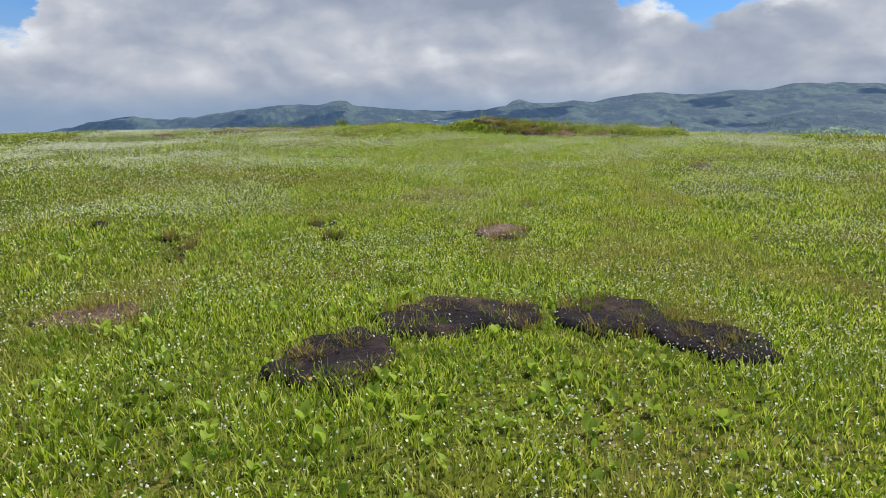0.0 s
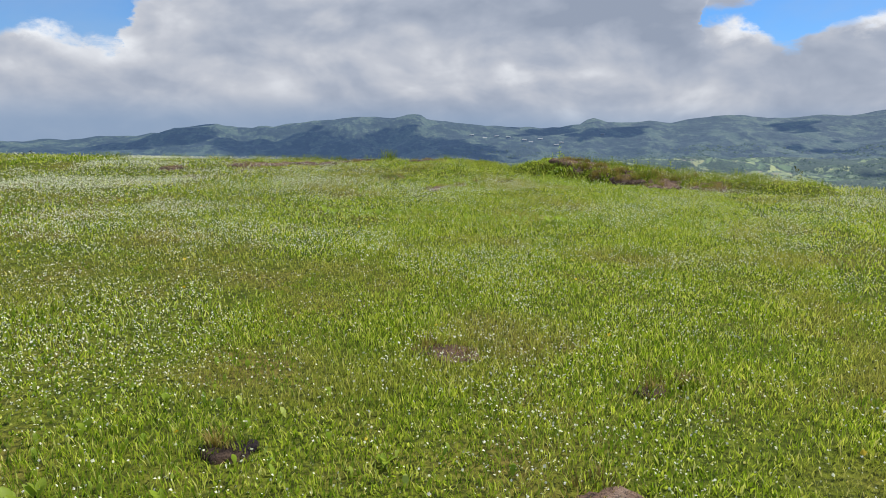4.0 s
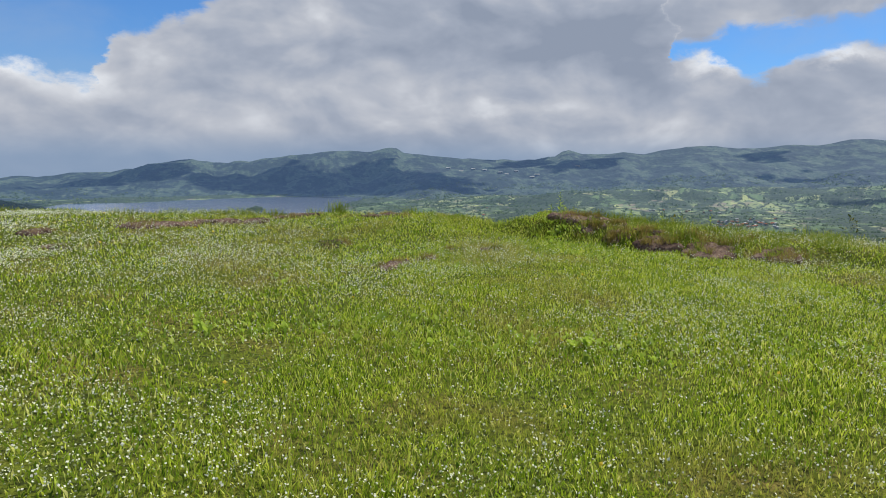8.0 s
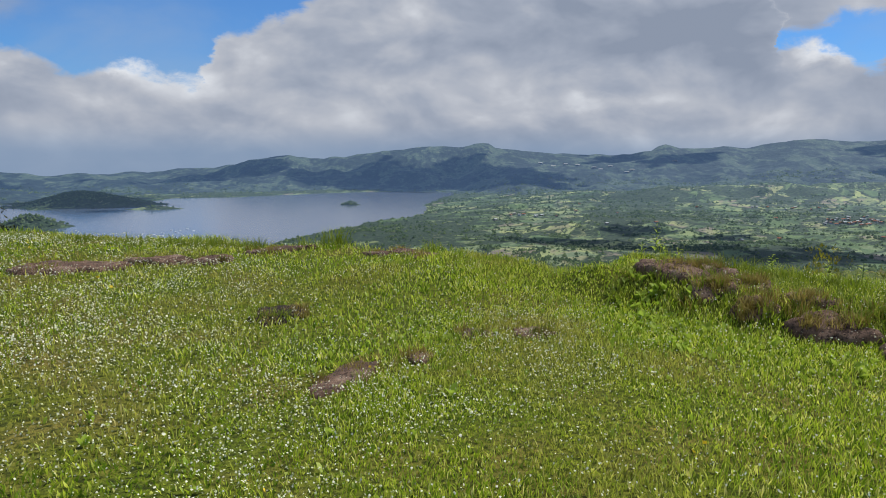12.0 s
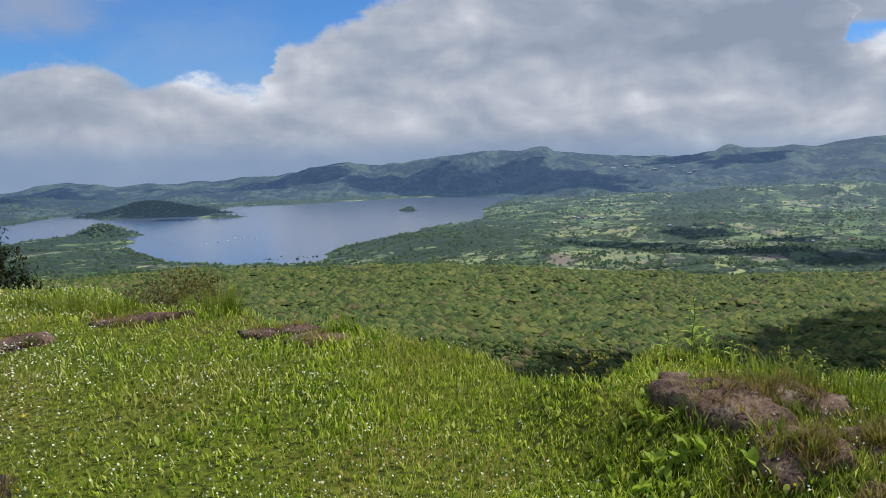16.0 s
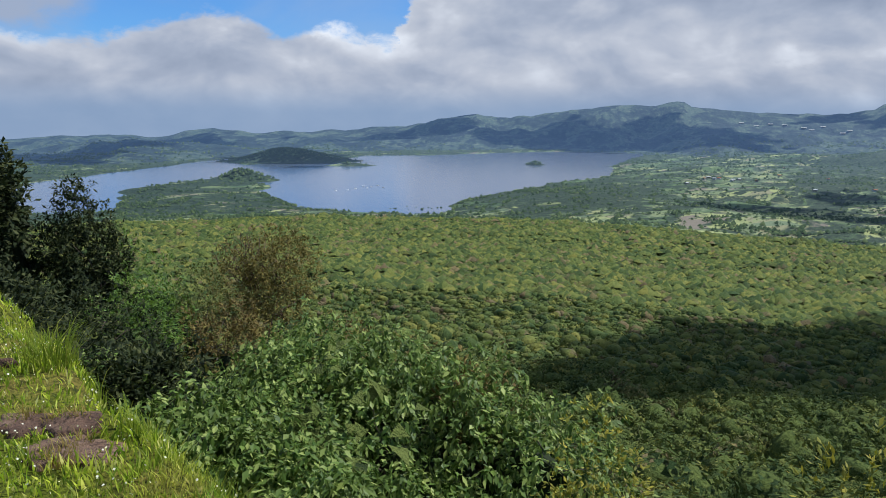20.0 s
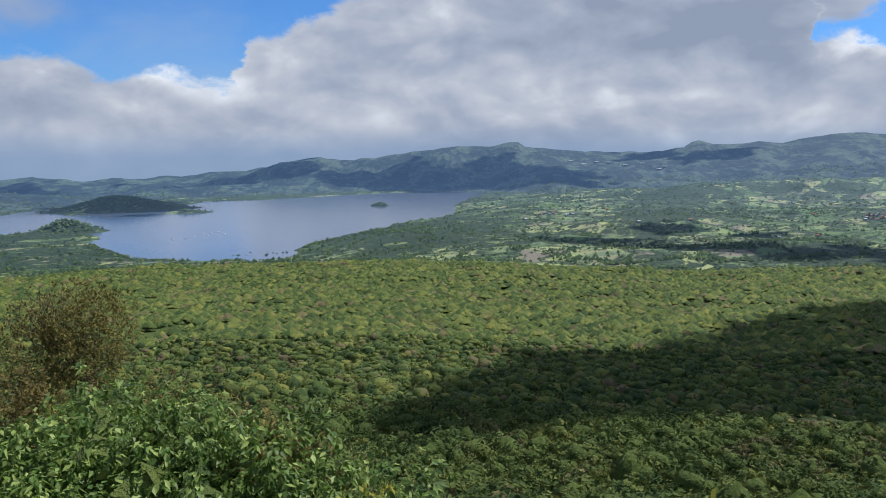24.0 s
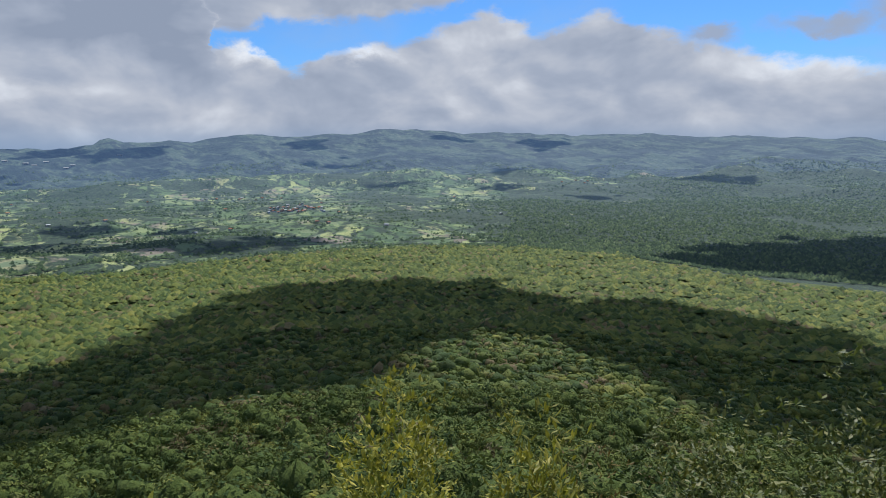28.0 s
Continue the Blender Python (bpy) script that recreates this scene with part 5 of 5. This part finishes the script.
def leaf_drifts(n, rng):
    """Single upright leaves scattered between the larger plants, thickest about their beds."""
    b = np.array(BEDS)
    pick = rng.integers(0, len(b) * 2, n)
    k = pick % len(b)
    wide = np.where(pick < len(b), 1.0, 2.6)
    x, y = b[k, 0] + rng.normal(0, 0.8, n) * b[k, 2] * wide, b[k, 1] + rng.normal(0, 0.8, n) * b[k, 3] * wide
    m = (rim(x, y) < 0) & (rng.uniform(0, 1, n) < bare(x, y)) & (y > 1.6)
    x, y = x[m], y[m]
    n = len(x)
    base = np.stack([x, y, ground_z(x, y) - 0.005], -1)
    a, lean = rng.uniform(0, 6.283, n), rng.uniform(0.15, 0.7, n)
    out = np.stack([np.cos(a) * np.sin(lean), np.sin(a) * np.sin(lean), np.cos(lean)], -1)
    side = np.stack([-np.sin(a), np.cos(a), 0 * a], -1)
    ln = (0.054 * rng.uniform(0.5, 1.4, n))[:, None]
    w = ln * rng.uniform(0.16, 0.26, (n, 1))
    fold = np.cross(side, out) * w * 0.4
    v = np.stack([base, base + out * ln * 0.55 + side * w - fold, base + out * ln * 0.85 + side * w * 0.75 - fold, base + out * ln, base + out * ln * 0.85 - side * w * 0.75 - fold, base + out * ln * 0.55 - side * w - fold], 1)
    q = np.arange(n)[:, None] * 6
    f = np.concatenate([q + (0, 1, 5), q + (1, 2, 5), q + (2, 4, 5), q + (2, 3, 4)])
    return tagged(mesh_object("leaf_rosettes", v.reshape(-1, 3), f, M_BROAD), "small oval upright leaves among the meadow grass", "plants", kind="stuff")


rng = np.random.default_rng(51)
for ax, ay, sx, sy, count in BEDS:
    for _ in range(count):
        x, y = ax + rng.normal(0, sx * 0.7), ay + rng.normal(0, sy * 0.7)
        if float(bare(np.array(x), np.array(y))) > 0.6 and float(rim(x, y)) < -0.2:
            broad_plant(x, y, rng.uniform(0.6, 1.1), rng)
leaf_drifts(6500, rng)


def herb(x, y, height, rng):
    thing = new("herb", None)
    thing.location = (x, y, float(ground_z(x, y)) - 0.01)
    stem = sub_mesh("stem", tube(wander((0, 0, 0), (rng.normal(0, 0.03), rng.normal(0, 0.03), height), rng, 5, 0.03), np.linspace(0.005, 0.002, 5), 5), M_LEAF_FRESH, thing)
    n = int(height / 0.022)
    for k in range(n):
        t = 0.18 + 0.8 * k / n
        s = (1.5 - t) * rng.uniform(0.75, 1.15)
        ob = new("leaf", HERB_ME)
        ob.parent = stem
        ob.matrix_basis = pose(0, 0, height * t, rng.uniform(15, 55), 0, k * 137.5 + rng.uniform(-20, 20)) @ Matrix.Diagonal((s, s, s, 1))
    return tagged(thing, "upright leafy green herb standing on the rocky rim", "plant", group="herbs on the rim")


for x, y, h in ((4.24, 22.2, 0.42), (4.35, 22.3, 0.25), (4.5, 22.2, 0.22), (5.1, 22.3, 0.3), (5.45, 21.9, 0.36), (5.6, 22.0, 0.28), (5.9, 21.5, 0.34), (5.35, 21.6, 0.26), (6.1, 21.2, 0.3), (4.05, 22.1, 0.2), (6.5, 20.9, 0.3), (5.75, 21.2, 0.24), (5.0, 22.75, 0.34), (5.15, 22.65, 0.26)):
    herb(x, y, h, rng)


def tuft(x, y, height, spread, count, rng, mat, label, lift=0.0):
    """A clump of long arching grass blades."""
    a = rng.uniform(0, 6.28, count)
    r = spread * np.sqrt(rng.uniform(0, 1, count))
    bx, by = x + r * np.cos(a), y + r * np.sin(a)
    bz = ground_z(bx, by) - 0.01 + lift
    h = height * rng.uniform(0.5, 1.2, count)
    out = h * rng.uniform(0.15, 0.75, count)
    la = a + rng.normal(0, 0.7, count)
    w = 0.005 * rng.uniform(0.6, 1.3, count)
    side = np.stack([-np.sin(la), np.cos(la), 0 * a], -1) * w[:, None]
    v, steps = [], (0, 0.4, 0.75, 1.0)
    for t in steps:
        c = np.stack([bx + np.cos(la) * out * t * t, by + np.sin(la) * out * t * t, bz + h * (t - 0.28 * t * t * t)], -1)
        v += [c - side * (1.05 - t), c + side * (1.05 - t)]
    v = np.stack(v, 1)
    k = np.arange(count)[:, None] * 8
    f = np.concatenate([np.concatenate([k + (2 * i, 2 * i + 1, 2 * i + 3), k + (2 * i, 2 * i + 3, 2 * i + 2)]) for i in range(3)])
    c0 = np.array((x, y, float(ground_z(x, y))))
    ob = mesh_object("grass_tuft", v.reshape(-1, 3) - c0, f, mat)
    ob.location = c0
    return tagged(ob, label, "grass", kind="stuff")


M_TUFT = surface("long grass", build_leaf((0.12, 0.20, 0.014), (0.23, 0.30, 0.022), (0.36, 0.38, 0.06)), rough=0.55, spec=0.25, trans=0.5)
M_STRAW = surface("straw-coloured grass", build_leaf((0.20, 0.15, 0.03), (0.32, 0.25, 0.06), (0.42, 0.34, 0.11)), rough=0.65, spec=0.2, trans=0.45)
ring = np.random.default_rng(77)
for _ in range(30):
    t, o = ring.uniform(0, 1), ring.normal(0, 0.12)
    x, y = 4.25 + 4.6 * t + 0.4 * o, 22.2 - 2.7 * t + o
    if float(rim(x, y)) < 0.25:
        tuft(x, y, ring.uniform(0.16, 0.3), ring.uniform(0.1, 0.2), 60, ring, M_TUFT, "tall bright green grass tuft on the rim")
for _ in range(46):
    t, o = ring.uniform(0, 1), ring.normal(0, 0.42)
    x, y = 3.9 + 4.2 * t + 0.5 * o, 21.75 - 2.5 * t + 0.85 * o
    if float(bare(np.array(x), np.array(y))) > 0.5 and float(rim(x, y)) < 0:
        tuft(x, y, ring.uniform(0.09, 0.2), ring.uniform(0.1, 0.2), 70, ring, M_TUFT, "bright green grass tuft beside the ledge rock")
for rx, ry, w, d, turn, h, red in ROCKS:
    for _ in range(13 if w > 0.22 and not red else 4):
        a, q = ring.uniform(0, 6.28), ring.uniform(0.25, 0.95)
        tuft(rx + q * w * math.cos(a), ry + q * d * math.sin(a), ring.uniform(0.07, 0.13), 0.05 + 0.1 * w, 45, ring, M_STRAW if ring.uniform(0, 1) < 0.6 else M_TUFT, "short grass growing from a crack in the rock", 0.4 * h)
for rx, ry, w, d, turn, h in LEDGE:
    for _ in range(9):
        a, q = ring.uniform(0, 6.28), ring.uniform(0.15, 0.85)
        tuft(rx + q * w * math.cos(a), ry + q * d * math.sin(a), ring.uniform(0.10, 0.19), ring.uniform(0.05, 0.11), 60, ring, M_STRAW if ring.uniform(0, 1) < 0.75 else M_TUFT, "short dry grass growing over the ledge rock", 0.55 * h)
for x, y, h, s, c in ((0.08, 24.2, 0.4, 0.2, 170), (0.35, 24.5, 0.34, 0.2, 120), (1.6, 23.4, 0.27, 0.16, 120), (1.95, 23.3, 0.2, 0.2, 90), (2.3, 23.1, 0.22, 0.14, 90), (1.75, 23.9, 0.34, 0.18, 140), (-1.3, 24.6, 0.26, 0.3, 200), (-1.9, 24.7, 0.28, 0.35, 220), (-2.6, 24.9, 0.24, 0.35, 200), (-3.4, 25.0, 0.24, 0.35, 180), (-0.4, 24.8, 0.28, 0.25, 150), (5.1, 21.6, 0.22, 0.18, 110), (5.5, 21.3, 0.24, 0.2, 120), (4.7, 21.9, 0.2, 0.18, 100), (5.9, 20.9, 0.24, 0.22, 130), (6.4, 20.4, 0.24, 0.25, 140), (7.0, 20.0, 0.24, 0.3, 150), (7.8, 19.6, 0.24, 0.3, 150), (5.0, 22.3, 0.22, 0.2, 120), (8.8, 19.0, 0.22, 0.35, 150), (-4.6, 25.4, 0.24, 0.4, 180), (-6.0, 26.0, 0.24, 0.4, 180), (-8.0, 26.6, 0.26, 0.5, 200)):
    tuft(x, y, h, s, c, rng, M_TUFT, "tall bright green grass tuft on the rim")
for _ in range(44):
    t, o = ring.uniform(0, 1), ring.normal(0, 0.16)
    x, y = 4.1 + 2.9 * t + 0.5 * o, 21.55 - 2.6 * t + 0.85 * o
    if float(rim(x, y)) < 0:
        tuft(x, y, ring.uniform(0.16, 0.25), ring.uniform(0.07, 0.15), 55, ring, M_STRAW if ring.uniform(0, 1) < 0.6 else M_TUFT, "short dry grass growing over the ledge rock")
for x, y, h, s, c in ((4.3, 21.55, 0.12, 0.18, 130), (4.45, 21.15, 0.12, 0.14, 110), (4.75, 21.2, 0.13, 0.16, 110), (5.1, 20.6, 0.14, 0.16, 110), (4.25, 20.75, 0.12, 0.12, 80), (5.6, 20.2, 0.13, 0.2, 120), (6.2, 19.7, 0.13, 0.2, 120), (0.1, 4.12, 0.09, 0.12, 90), (0.95, 4.75, 0.09, 0.14, 90), (1.15, 4.5, 0.08, 0.1, 60), (2.3, 4.1, 0.09, 0.12, 70), (0.2, 3.75, 0.08, 0.1, 70), (1.55, 7.45, 0.1, 0.2, 120), (0.9, 9.6, 0.1, 0.25, 120), (2.3, 8.9, 0.1, 0.2, 100), (-1.5, 5.25, 0.1, 0.25, 120), (-0.7, 23.8, 0.12, 0.3, 130), (-2.4, 22.9, 0.12, 0.3, 130), (1.4, 19.0, 0.11, 0.2, 110), (2.4, 20.25, 0.11, 0.3, 130), (-3.6, 23.2, 0.14, 0.5, 200)):
    tuft(x, y, h, s, c, rng, M_STRAW, "short straw-coloured grass growing on the rock")
